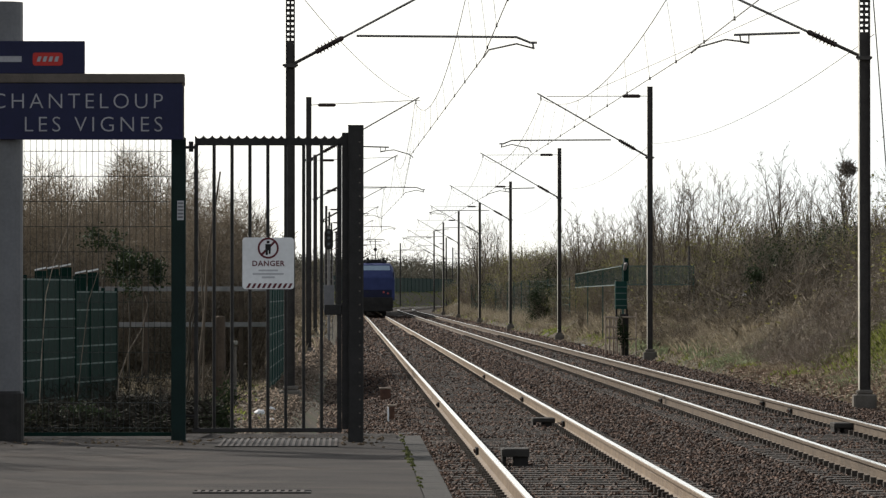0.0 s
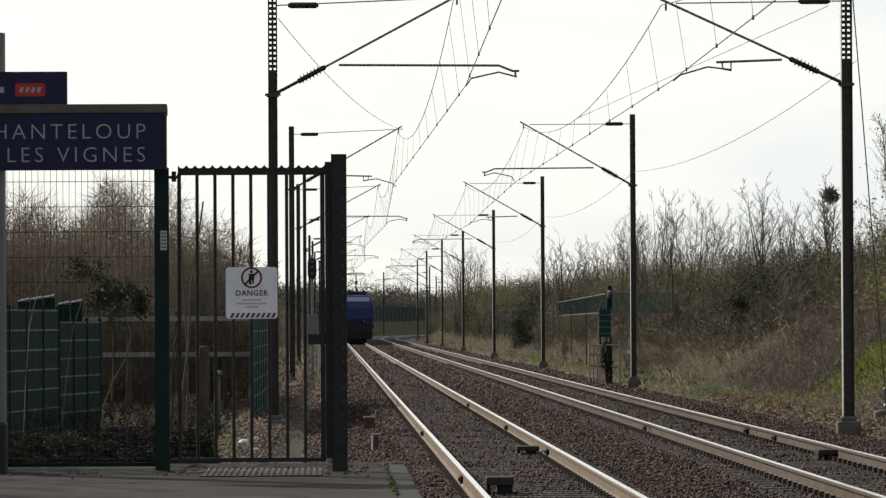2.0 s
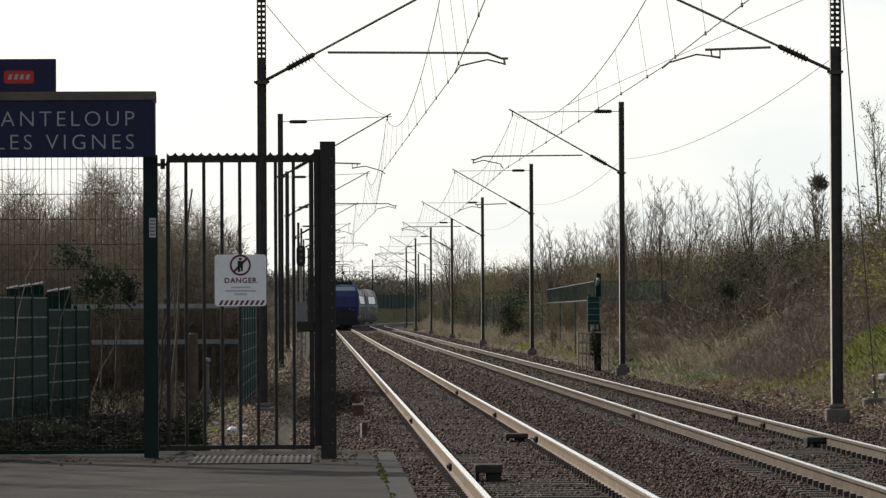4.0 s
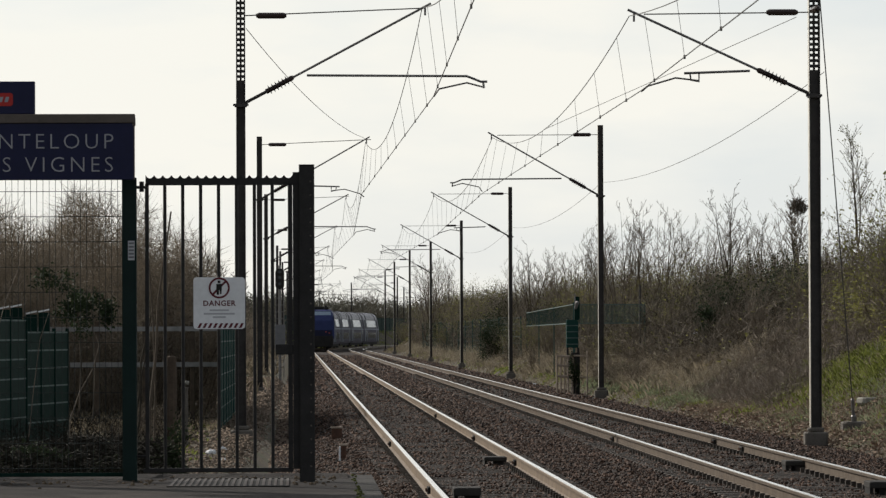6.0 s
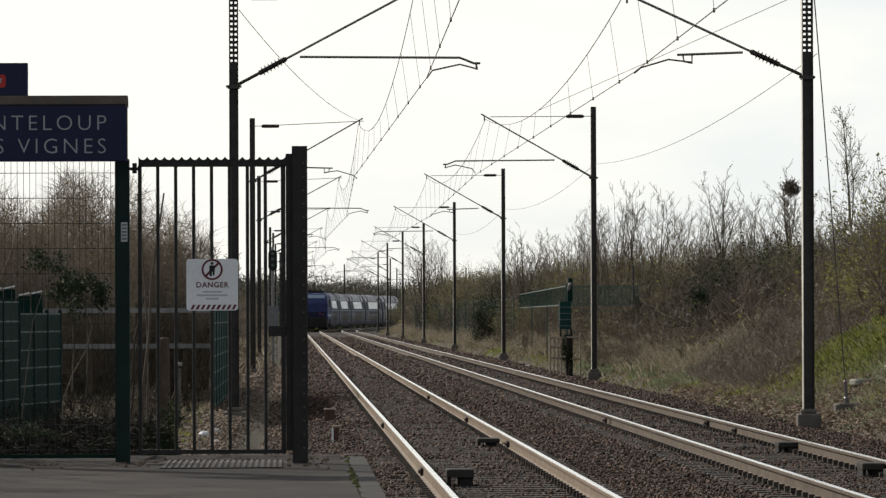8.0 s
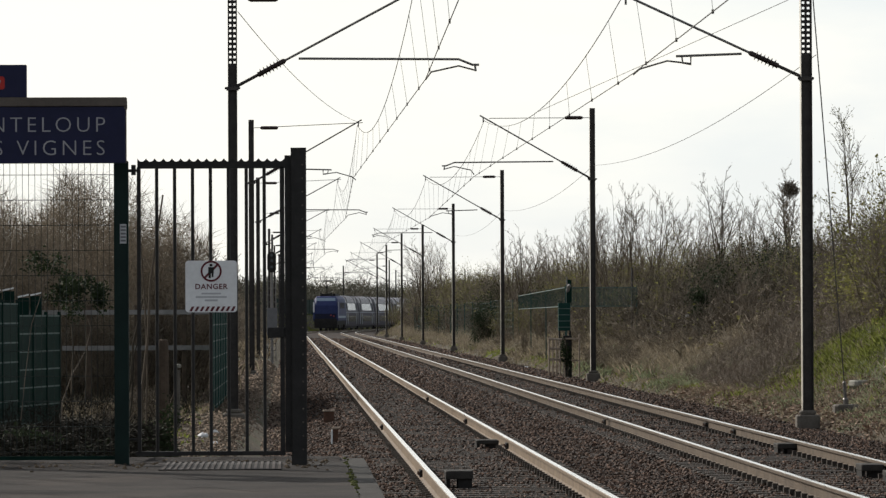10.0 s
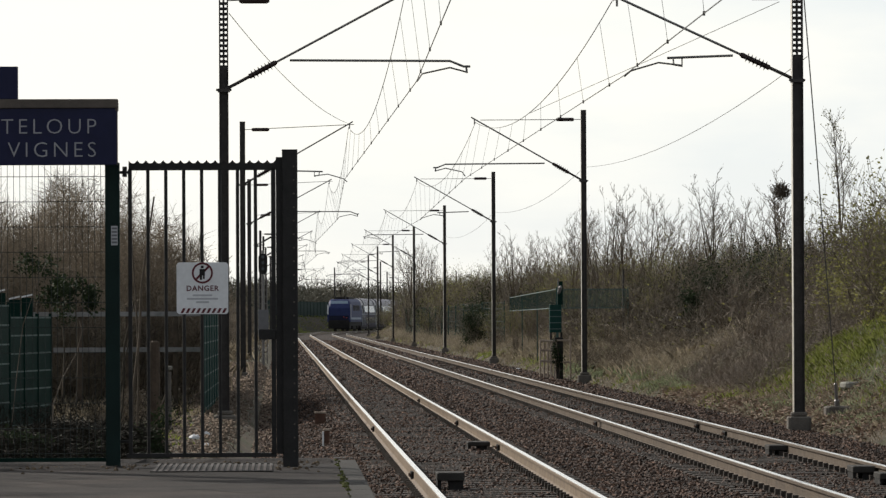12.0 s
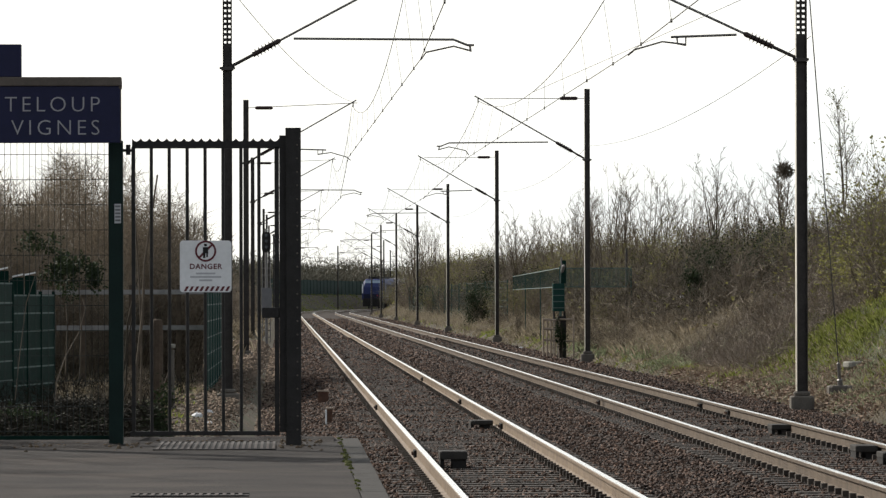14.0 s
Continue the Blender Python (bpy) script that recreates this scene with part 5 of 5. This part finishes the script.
def signal():
    s = thing("railway_signal", "dark signal head with a hood on a ladder post", "signal", (-0.69, 200.0, -0.15))
    part("post", Shape().tube([(0, 0, -0.3), (0, 0, 4.6)], 0.06, 8), M["galvanised"], s)
    head = part("head", rounded_plate(0.18, 0.42, 0.16, 0.14), M["under"], s)
    head.location = (0, -0.08, 4.05)
    for z in (-0.2, 0.05, 0.28):
        part("lens", Shape().lathe((0, -0.14, z), [(0, 0.06), (0.10, 0.065)], 10, (0, -1, 0)), M["glass"], head)
    part("top_arm", Shape().tube([(0, 0, 4.5), (0.05, 0, 4.85), (-0.25, 0, 4.75)], 0.03, 6), M["under"], s)
    part("ladder", Shape().tube([(-0.16, 0.12, 0), (-0.16, 0.12, 3.5)], 0.018, 5).tube([(0.16, 0.12, 0), (0.16, 0.12, 3.5)], 0.018, 5), M["galvanised"], s)
    for i in range(12):
        part("rung", Shape().tube([(-0.16, 0.12, 0.2 + i * 0.28), (0.16, 0.12, 0.2 + i * 0.28)], 0.012, 5), M["galvanised"], s)
    part("equipment_box", Shape().box(-0.2, 0.22, -0.3, -0.06, 1.1, 2.2, 0.02), M["grey"], s, "grey equipment box")


signal()


def cabinet():
    c = thing("lineside_cabinet", "green ribbed lineside cabinet standing on a raised frame", "cabinet", (8.90, 159.5, -0.05))
    part("body", Shape().box(-0.19, 0.19, -0.2, 0.2, 1.25, 2.15, 0.02), M["green_mid"], c)
    for i in range(4):
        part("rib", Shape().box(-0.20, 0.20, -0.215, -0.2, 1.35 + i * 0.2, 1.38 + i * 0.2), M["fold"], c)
    part("top_box", Shape().box(0.07, 0.24, -0.15, 0.15, 2.15, 2.9, 0.02), M["green"], c)
    part("sensor", Shape().lathe((0.1, -0.16, 2.5), [(0, 0.03), (0.06, 0.055), (0.22, 0.06), (0.28, 0.02)], 10, (0.25, -0.3, 1)).tube([(0.1, -0.16, 2.6), (0.08, -0.16, 3.0)], 0.018, 6), M["galvanised"], c, "pale sensor on top")
    part("leg", Shape().box(-0.18, -0.12, -0.1, 0.1, -0.1, 1.25), M["under"], c)
    part("leg", Shape().box(0.16, 0.22, -0.1, 0.1, -0.1, 1.25), M["under"], c)


cabinet()


def cage():
    c = thing("guard_cage", "rusty tubular guard frame round the lineside cabinet", "guard rail", (8.30, 157.5, -0.1))
    for i, x in enumerate((0.0, 0.12, 0.24, 0.36, 0.5)):
        part("upright", Shape().tube([(x, 0, -0.2), (x, 0, 1.08 - 0.02 * i)], 0.03, 6), M["rust_pale"], c)
    part("upright", Shape().tube([(0.98, 0.2, -0.2), (0.98, 0.2, 1.2)], 0.03, 6), M["rust_pale"], c)
    for z in (0.4, 0.75, 1.05):
        part("cross_bar", Shape().tube([(0, 0, z), (0.5, 0, z - 0.03)], 0.04, 6), M["rust_pale"], c)
    for z in (0.35, 1.05):
        part("cross_bar", Shape().tube([(0.5, 0, z), (0.98, 0.2, z)], 0.028, 6), M["rust_pale"], c)
    part("dark_post", Shape().box(0.46, 0.74, 0.1, 0.3, -0.2, 1.15, 0.02), M["under"], c)


cage()


def thin_post(x, y, h):
    p = thing("fence_post", "slim dark steel post at the foot of the thicket", "post", (x, y, ground_height(x, y)))
    part("post_body", Shape().tube([(0, 0, -0.2), (0, 0, h)], 0.035, 6), M["steel_dark"], p)


thin_post(11.7, 168.0, 2.5)


def noise_screen():
    """The green screen on the outer side of the bend."""
    f = thing("screen_wall", "long dark green screen along the outside of the bend", "fence", group="green fences")
    s = 580.0
    while s < 800:
        a, b = line(s, -5.6), line(s + 3.9, -5.6)
        z = ground_height(-5.6, s)
        d = (b - a).normalized()
        n = Vector((-d.y, d.x, 0)) * 0.04
        v = [p + o + Vector((0, 0, h)) for o in (-n, n) for p, h in ((a, z - 0.2), (b, z - 0.2), (b, z + 2.0), (a, z + 2.0))]
        part("screen_bay", Shape().add(v, [(3, 2, 1, 0), (4, 5, 6, 7), (0, 1, 5, 4), (1, 2, 6, 5), (2, 3, 7, 6), (3, 0, 4, 7)]), M["green"], f)
        part("post", Shape().box(b.x - 0.07, b.x + 0.07, b.y - 0.07, b.y + 0.07, z - 0.2, z + 2.05), M["green"], f)
        s += 4.05


noise_screen()

# ---------------------------------------------------------------- small things on the track bed
def marker(x, y, z, w, h, label, white):
    m = thing("track_marker", label, "marker", (x, y, z))
    part("body", Shape().box(-w / 2, w / 2, -0.06, 0.06, -0.1, h - 0.03, 0.012), M["rust"], m)
    part("cap", Shape().box(-w / 2 - 0.015, w / 2 + 0.015, -0.075, 0.075, h - 0.03, h, 0.008), M["rust_pale"], m)
    if white:
        part("edge_strip", Shape().box(-w / 2 - 0.025, -w / 2, -0.062, 0.06, 0.0, h - 0.04), M["white"], m, "white edge strip")


marker(0.71, 88.6, -0.30, 0.19, 0.32, "rusty box marker in the ballast shoulder", False)
marker(0.69, 74.0, -0.40, 0.085, 0.44, "short rusty marker with a white edge", True)


def track_box(name, label, x, y, w, h, parent_z=-0.19):
    b = thing(name, label, "track equipment", (x, y, parent_z))
    part("lid", Shape().box(-w / 2, w / 2, -0.3, 0.3, h * 0.55, h, 0.015), M["kerb"], b)
    part("body", Shape().box(-w * 0.05, w * 0.46, -0.26, 0.26, -0.1, h * 0.55), M["under"], b)
    part("foot", Shape().box(-w * 0.48, -w * 0.34, -0.26, 0.26, -0.1, h * 0.55), M["under"], b)


track_box("point_box", "dark steel equipment box between the rails", 1.85, 54.0, 0.30, 0.20)
track_box("point_box", "low equipment box beside the rail", 2.80, 70.0, 0.32, 0.13)
track_box("point_box", "rust-dark equipment box between the far rails", 6.70, 66.5, 0.28, 0.15)
track_box("point_box", "rust-dark equipment box against the far rail", 6.66, 56.5, 0.26, 0.17)
track_box("point_box", "small dark box against the far rail", 6.70, 54.6, 0.18, 0.15)
track_box("point_box", "low dark block beside the ballast shoulder", 0.84, 66.5, 0.26, 0.15, -0.33)


def stone_slab(x, y):
    t = thing("stone_slab", "pale flat stone slab lying in the grass", "stone", (x, y, ground_height(x, y) - 0.01, 15))
    part("slab_body", Shape().box(-0.26, 0.26, -0.2, 0.2, -0.08, 0.05, 0.05), M["concrete_pale"], t)


stone_slab(10.75, 92.0)


def joint(x, y):
    j = thing("rail_joint", "dark bolted fishplate on the rail side", "rail joint", (x, y, -0.1), "rail joints")
    part("plate", Shape().box(-0.045, -0.014, -0.22, 0.22, -0.045, 0.04, 0.006).box(0.014, 0.045, -0.22, 0.22, -0.045, 0.04, 0.006), M["under"], j)
    for i in range(4):
        part("bolt", Shape().lathe((-0.045, -0.16 + i * 0.107, 0), [(0, 0.018), (0.02, 0.018)], 6, (-1, 0, 0)), M["rust"], j)


for x, y in ((1.53, 80.0), (1.53, 56.5), (3.03, 107.0), (3.03, 84.0), (5.33, 83.0), (6.83, 80.5), (6.83, 75.5), (3.03, 68.2)):
    joint(x, y)


def litter(x, y, z, size, seed):
    t = thing("litter", "crumpled pale plastic litter in the gravel", "litter", (x, y, z), "litter")
    rnd = random.Random(seed)
    sh = Shape().lathe((0, 0, 0), [(0, 0.8 * size), (0.3 * size, size), (0.6 * size, 0.7 * size), (0.75 * size, 0.15 * size)], 7)
    sh.v = [(a * rnd.uniform(0.6, 1.3), b * rnd.uniform(0.6, 1.3), c * rnd.uniform(0.7, 1.3)) for a, b, c in sh.v]
    part("crumpled_sheet", sh, M["rag"], t)


for i, (x, s, size) in enumerate(((-1.30, 74.0, 0.085), (-1.15, 77.0, 0.06), (-0.95, 60.0, 0.04), (-1.05, 70.0, 0.05), (9.9, 140.0, 0.10), (9.05, 178.0, 0.10), (9.15, 190.0, 0.12), (12.1, 150.0, 0.10), (13.5, 140.0, 0.07), (-1.7, 66.0, 0.05), (13.3, 138.0, 0.06))):
    litter(x, s, ground_height(x, s) + 0.01 + (0.5 if x > 12 else 0), size, i)


def clutch_nest():
    """A ball of twigs in the fork of a tree."""
    rnd = random.Random(3)
    p = Vector((15.3, 150.0, 5.5))
    n = thing("bird_nest", "dark ball of twigs high in a bare tree", "nest", tuple(p))
    sh = Shape()
    for _ in range(300):
        a = Vector((rnd.gauss(0, 1), rnd.gauss(0, 1), rnd.gauss(0, 1))).normalized() * 0.24 * rnd.random() ** 0.3
        b = Vector((rnd.gauss(0, 1), rnd.gauss(0, 1), rnd.gauss(0, 1))).normalized() * 0.13
        twig_prism(sh, a - b, a + b, 0.008, 0.005)
    part("twig_ball", sh, M["bark"], n)


clutch_nest()
nest_tree = fan_plant("bare_tree", "bare tree holding a bird's nest in its fork", "tree", 95, 3.9, 5, 0.3, 0.035, 2, 0.8, M["leaf_dry"], 60, 0.05, "trees behind the cutting", 1.2)
nest_tree.matrix_basis = pose(15.3, 150.0, ground_height(15.3, 150.0))


# ---------------------------------------------------------------- loose ground cover
def scatter_mesh(name, verts, faces, mat, label, category):
    """One mesh from arrays of points (n, k, 3) and the faces of one piece."""
    n, k, _ = verts.shape
    m = len(faces[0])
    idx = (np.array(faces)[None] + (np.arange(n) * k)[:, None, None]).reshape(-1, m)
    me = bpy.data.meshes.new(name)
    me.vertices.add(n * k)
    me.vertices.foreach_set("co", verts.reshape(-1).astype(np.float32))
    me.loops.add(idx.size)
    me.loops.foreach_set("vertex_index", idx.reshape(-1).astype(np.int32))
    me.polygons.add(len(idx))
    me.polygons.foreach_set("loop_start", (np.arange(len(idx)) * m).astype(np.int32))
    me.update(calc_edges=True)
    me.materials.append(mat)
    return tagged(new(name, me), label, category, kind="stuff")


TETRA = [(0, 2, 1), (0, 1, 3), (1, 2, 3), (2, 0, 3)]


def stones(rng, x, y, z, size):
    """Broken stones: sharp, uneven four-sided pieces."""
    n = len(x)
    corners = np.array([(1, 1, 1), (-1, -1, 1), (-1, 1, -1), (1, -1, -1)], float) * 0.62
    v = corners[None] * rng.uniform(0.7, 1.35, (n, 4, 1)) + rng.normal(0, 0.22, (n, 4, 3))
    a, b = rng.uniform(0, 6.28, n), rng.uniform(0, 6.28, n)
    c, s = np.cos(a)[:, None], np.sin(a)[:, None]
    v = np.stack([v[..., 0], v[..., 1] * c - v[..., 2] * s, v[..., 1] * s + v[..., 2] * c], -1)
    c, s = np.cos(b)[:, None], np.sin(b)[:, None]
    v = np.stack([v[..., 0] * c - v[..., 1] * s, v[..., 0] * s + v[..., 1] * c, 0.8 * v[..., 2]], -1)
    return v * size[:, None, None] + np.stack([x, y, z], -1)[:, None]


def ballast_stones():
    rng = np.random.default_rng(4)
    sets = []
    for s0, s1, density, size in ((39, 62, 300, 0.0225), (62, 90, 190, 0.026), (90, 140, 75, 0.032), (140, 230, 22, 0.05), (230, 420, 6, 0.075)):
        n = int((s1 - s0) * 9.1 * density)
        x, y = rng.uniform(-0.4, 9.4, n), rng.uniform(s0, s1, n)
        near = np.minimum(np.abs(x - TRACK_LEFT), np.abs(x - TRACK_RIGHT))
        rail = np.abs(near - 0.7525) < 0.10
        on_sleeper = (np.abs((y - 38.0 + 0.3) % 0.6 - 0.3) < 0.12) & (near < 1.2)
        keep = ~rail & ~(on_sleeper & (rng.random(n) < 0.35))
        keep &= ~((np.abs(near) < 0.6) & (rng.random(n) < 0.25))
        x, y = x[keep], y[keep]
        z = np.array([ballast_height(a, b) for a, b in zip(x, y)]) + rng.uniform(-0.012, 0.016, len(x))
        sets.append(stones(rng, x, y, z, size * rng.uniform(0.6, 1.35, len(x))))
    scatter_mesh("ballast_stones", np.concatenate(sets), TETRA, M["stone"], "loose brown ballast stones between and beside the rails", "ballast")
    n = 17000
    x, y = rng.uniform(-2.2, 0.0, n), 40.5 + 160 * rng.random(n) ** 1.5
    z = np.array([max(ground_height(a, b), ballast_height(a, b) if a > -0.45 else -1) for a, b in zip(x, y)]) + 0.004
    size = 0.028 * rng.uniform(0.5, 1.5, n) * np.clip(y / 70, 0.8, 2.2)
    scatter_mesh("path_gravel", stones(rng, x, y, z, size), TETRA, M["gravel"], "sandy brown gravel on the lineside path", "gravel")


ballast_stones()


def blades(rng, x, y, z, length, width, bend):
    n = len(x)
    a = rng.uniform(0, 6.28, n)
    d = np.stack([np.cos(a), np.sin(a), np.zeros(n)], -1)
    w = np.stack([-np.sin(a), np.cos(a), np.zeros(n)], -1) * width[:, None]
    p = np.stack([x, y, z], -1)
    up = np.array([0, 0, 1.0])
    mid = p + up * (0.55 * length)[:, None] + d * (0.2 * bend * length)[:, None]
    tip = p + up * (0.9 * length)[:, None] + d * (0.7 * bend * length)[:, None]
    return np.stack([p - w, p + w, mid + 0.7 * w, tip, mid - 0.7 * w], 1)


def grasses():
    rng = np.random.default_rng(8)

    def field(n, clumps, s0, s1, o0, o1, power, spread):
        cs, co = s0 + (s1 - s0) * rng.random(clumps) ** power, rng.uniform(o0, o1, clumps)
        k = rng.integers(0, clumps, n)
        s, o = cs[k] + rng.normal(0, spread * 2, n), co[k] + rng.normal(0, spread, n)
        o = np.where(o0 > 0, np.maximum(o, 8.95), np.minimum(o, -0.95))
        p = [line(a, b, ground_height(b, a)) for a, b in zip(s, o)]
        q = np.array([(v.x, v.y, v.z) for v in p])
        return q[:, 0], q[:, 1], q[:, 2] - 0.02

    def sow(name, sets, mat, label):
        v = np.concatenate([blades(rng, *field(*f), rng.uniform(l0, l1, f[0]), rng.uniform(w0, w1, f[0]), rng.uniform(0.2, 1.3, f[0])) for f, l0, l1, w0, w1 in sets])
        scatter_mesh(name, v, [(0, 1, 2, 3, 4)], mat, label, "grass")

    sow("dry_grass", [
        ((22000, 520, 72, 230, 9.3, 12.6, 1.3, 0.35), 0.04, 0.16, 0.005, 0.010),
        ((2500, 70, 130, 220, 10.2, 12.2, 1.0, 0.40), 0.2, 0.45, 0.004, 0.007),
        ((16000, 400, 200, 560, 9.2, 14, 1.0, 0.5), 0.08, 0.30, 0.010, 0.02),
        ((6000, 250, 88, 120, -7.5, -1.8, 1.0, 0.30), 0.06, 0.22, 0.004, 0.010),
        ((5000, 200, 120, 500, -6, -1.6, 1.0, 0.5), 0.2, 0.6, 0.012, 0.02),
    ], M["straw"], "bleached dry grass on the verge and bank")
    sow("green_grass", [
        ((9000, 90, 80, 106, 10.9, 14.2, 1.0, 0.45), 0.05, 0.20, 0.005, 0.010),
        ((3500, 70, 100, 240, 9.3, 11.0, 1.0, 0.22), 0.05, 0.16, 0.008, 0.016),
        ((6000, 70, 95, 114, 10.6, 12.2, 1.0, 0.3), 0.06, 0.20, 0.005, 0.010),
        ((1800, 100, 230, 560, 9.3, 12.5, 1.0, 0.4), 0.08, 0.25, 0.015, 0.03),
        ((700, 40, 60, 100, -2.3, -1.6, 1.0, 0.15), 0.04, 0.12, 0.006, 0.010),
        ((3000, 200, 570, 760, -5.2, -1.5, 1.0, 0.6), 0.1, 0.3, 0.02, 0.04),
    ], M["grass"], "fresh green grass tufts on the bank")
    sow("bent_grass", [
        ((13000, 80, 120, 172, 9.5, 10.9, 1.0, 0.18), 0.06, 0.18, 0.006, 0.012),
        ((3000, 60, 80, 100, 9.6, 11.2, 1.0, 0.2), 0.05, 0.14, 0.005, 0.010),
    ], M["grass_pale"], "pale bent grass on the verge below the thicket")


grasses()


def brush_and_litter():
    """Fine dead twigs that fill the thickets, and dry leaves on the verge."""
    rng = np.random.default_rng(21)

    def slivers(n, s0, s1, o0, o1, height, length, width, power=1.0, flat=0.0, crown=0.8, rise=0.0, top=1.4):
        s, o = s0 + (s1 - s0) * rng.random(n) ** power, rng.uniform(o0, o1, n)
        lump = np.array([0.62 + 0.55 * noise.noise(Vector((a / 7.0, b / 3.0, 1.3))) + 0.25 * noise.noise(Vector((a / 2.0, b / 1.2, 5.1))) for a, b in zip(s, o)])
        base = np.array([tuple(line(a, b, ground_height(b, a))) for a, b in zip(s, o)])
        base[:, 2] += (height + rise * (o - o0)) * np.clip(lump, 0.1, top) * rng.random(n) ** crown
        d = rng.normal(0, 1, (n, 3))
        d[:, 2] = np.abs(d[:, 2]) * (1.3 - flat)
        d /= np.linalg.norm(d, axis=1)[:, None]
        w = np.cross(d, rng.normal(0, 1, (n, 3)))
        w /= np.linalg.norm(w, axis=1)[:, None]
        size = length * rng.uniform(0.5, 1.4, n)[:, None]
        return np.stack([base - w * width, base + w * width, base + d * size], 1)

    far = [slivers(34000, 585, 840, -20, -7.0, 5.2, 0.9, 0.06), slivers(5000, 400, 580, -9, -3.2, 3.4, 1.0, 0.06)]
    scatter_mesh("far_brush", np.concatenate(far), [(0, 1, 2)], M["brush_far"], "distant leafless hedge and wood outside the bend", "woods")
    # dark fill: the shade within the thickets is put into its colour
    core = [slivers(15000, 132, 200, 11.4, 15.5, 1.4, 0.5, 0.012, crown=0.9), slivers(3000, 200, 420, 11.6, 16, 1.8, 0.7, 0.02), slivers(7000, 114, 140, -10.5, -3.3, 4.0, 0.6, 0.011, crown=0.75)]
    scatter_mesh("thicket_core", np.concatenate(core), [(0, 1, 2)], M["thicket"], "stems deep inside the thickets, inner shade put into their dark colour", "undergrowth")
    heap = [slivers(15000, 106, 127, 10.1, 14.4, 0.28, 0.32, 0.006, crown=0.9, rise=0.30)]
    scatter_mesh("dead_vines", np.concatenate(heap), [(0, 1, 2)], M["dead_vine"], "grey tangle of dead vines over the near bank", "undergrowth")
    right = [slivers(26000, 128, 240, 11.0, 17.5, 1.5, 0.5, 0.010), slivers(6000, 240, 420, 11.2, 18, 2.6, 0.7, 0.016), slivers(4000, 420, 640, 11.4, 17, 3.2, 1.0, 0.03), slivers(5000, 100, 128, 12.6, 17, 1.2, 0.4, 0.008)]
    scatter_mesh("bank_brush", np.concatenate(right), [(0, 1, 2)], M["twig"], "tangle of dead twigs filling the thicket on the bank", "undergrowth")
    # shade over this low growth is put into its dark colour
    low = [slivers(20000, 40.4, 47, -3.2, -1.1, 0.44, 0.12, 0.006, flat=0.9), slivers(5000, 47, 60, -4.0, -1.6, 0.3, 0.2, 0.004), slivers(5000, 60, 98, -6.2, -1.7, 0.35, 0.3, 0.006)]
    scatter_mesh("bramble_tangle", np.concatenate(low), [(0, 1, 2)], M["bramble_dark"], "tangle of brambles at the platform's end, shade put into its dark colour", "undergrowth")
    stalks = [slivers(16000, 126, 240, 10.0, 12.8, 0.45, 0.4, 0.005), slivers(5000, 240, 480, 9.6, 11.6, 0.4, 0.5, 0.012), slivers(5000, 78, 126, 9.8, 12.5, 0.12, 0.2, 0.004)]
    scatter_mesh("dead_stalks", np.concatenate(stalks), [(0, 1, 2)], M["straw"], "matted dead stalks on the slope", "undergrowth")
    green = [slivers(3500, 128, 300, 11.0, 17.0, 1.6, 0.12, 0.03, flat=1.0), slivers(1200, 300, 560, 10.8, 17, 3.0, 0.2, 0.05, flat=1.0), slivers(2500, 100, 126, 12.4, 16, 1.6, 0.1, 0.025, flat=1.0), slivers(9000, 102, 120, 12.9, 15.2, 2.0, 0.09, 0.024, flat=1.0, rise=0.25)]
    scatter_mesh("bank_buds", np.concatenate(green), [(0, 1, 2)], M["leaf"], "scattered fresh leaves in the thicket", "undergrowth")
    left = [slivers(16000, 111, 124, -3.7, -1.9, 5.2, 0.5, 0.0065, crown=0.65), slivers(90000, 107, 124, -10.0, -3.4, 5.3, 0.55, 0.0065, crown=0.7, top=1.05), slivers(30000, 122, 142, -9.0, -2.8, 5.0, 0.55, 0.007, crown=0.7, top=1.05), slivers(9000, 150, 400, -9, -2.6, 3.8, 0.8, 0.02), slivers(3500, 41.5, 48, -3.2, -1.35, 0.10, 0.12, 0.003)]
    scatter_mesh("lineside_brush", np.concatenate(left), [(0, 1, 2)], M["twig_pale"], "dense bare brush behind the platform's end", "undergrowth")
    brown = [slivers(15000, 78, 122, 9.2, 10.9, 0.04, 0.07, 0.026, 1.0, 1.2)]
    scatter_mesh("fallen_leaves", np.concatenate(brown), [(0, 1, 2)], M["dead_leaf"], "brown fallen leaves round the mast foot", "leaf litter")
    leaves = [slivers(6000, 84, 220, 9.2, 11.6, 0.02, 0.09, 0.035, 1.3, 1.2), slivers(4000, 41, 60, -3.2, -0.6, 0.02, 0.06, 0.022, 1.0, 1.2)]
    scatter_mesh("leaf_litter", np.concatenate(leaves), [(0, 1, 2)], M["straw"], "dry fallen leaves along the verge", "leaf litter")


brush_and_litter()

# ---------------------------------------------------------------- sleepers
def sleepers():
    sh = Shape().box(-1.2, 1.2, -0.12, 0.12, -0.40, -0.176, 0.02)
    for r in (-0.7525, 0.7525):
        for k in (-1, 1):
            sh.box(min(r + k * 0.075, r + k * 0.135), max(r + k * 0.075, r + k * 0.135), -0.045, 0.045, -0.177, -0.118)
    me = sh.mesh("sleeper", M["sleeper"])
    for t, centre in zip(tracks, (TRACK_LEFT, TRACK_RIGHT)):
        for i in range(300):
            ob = part("sleeper", me, None, t)
            ob.location = (centre, 38.0 + 0.6 * i, 0)


sleepers()
motions()
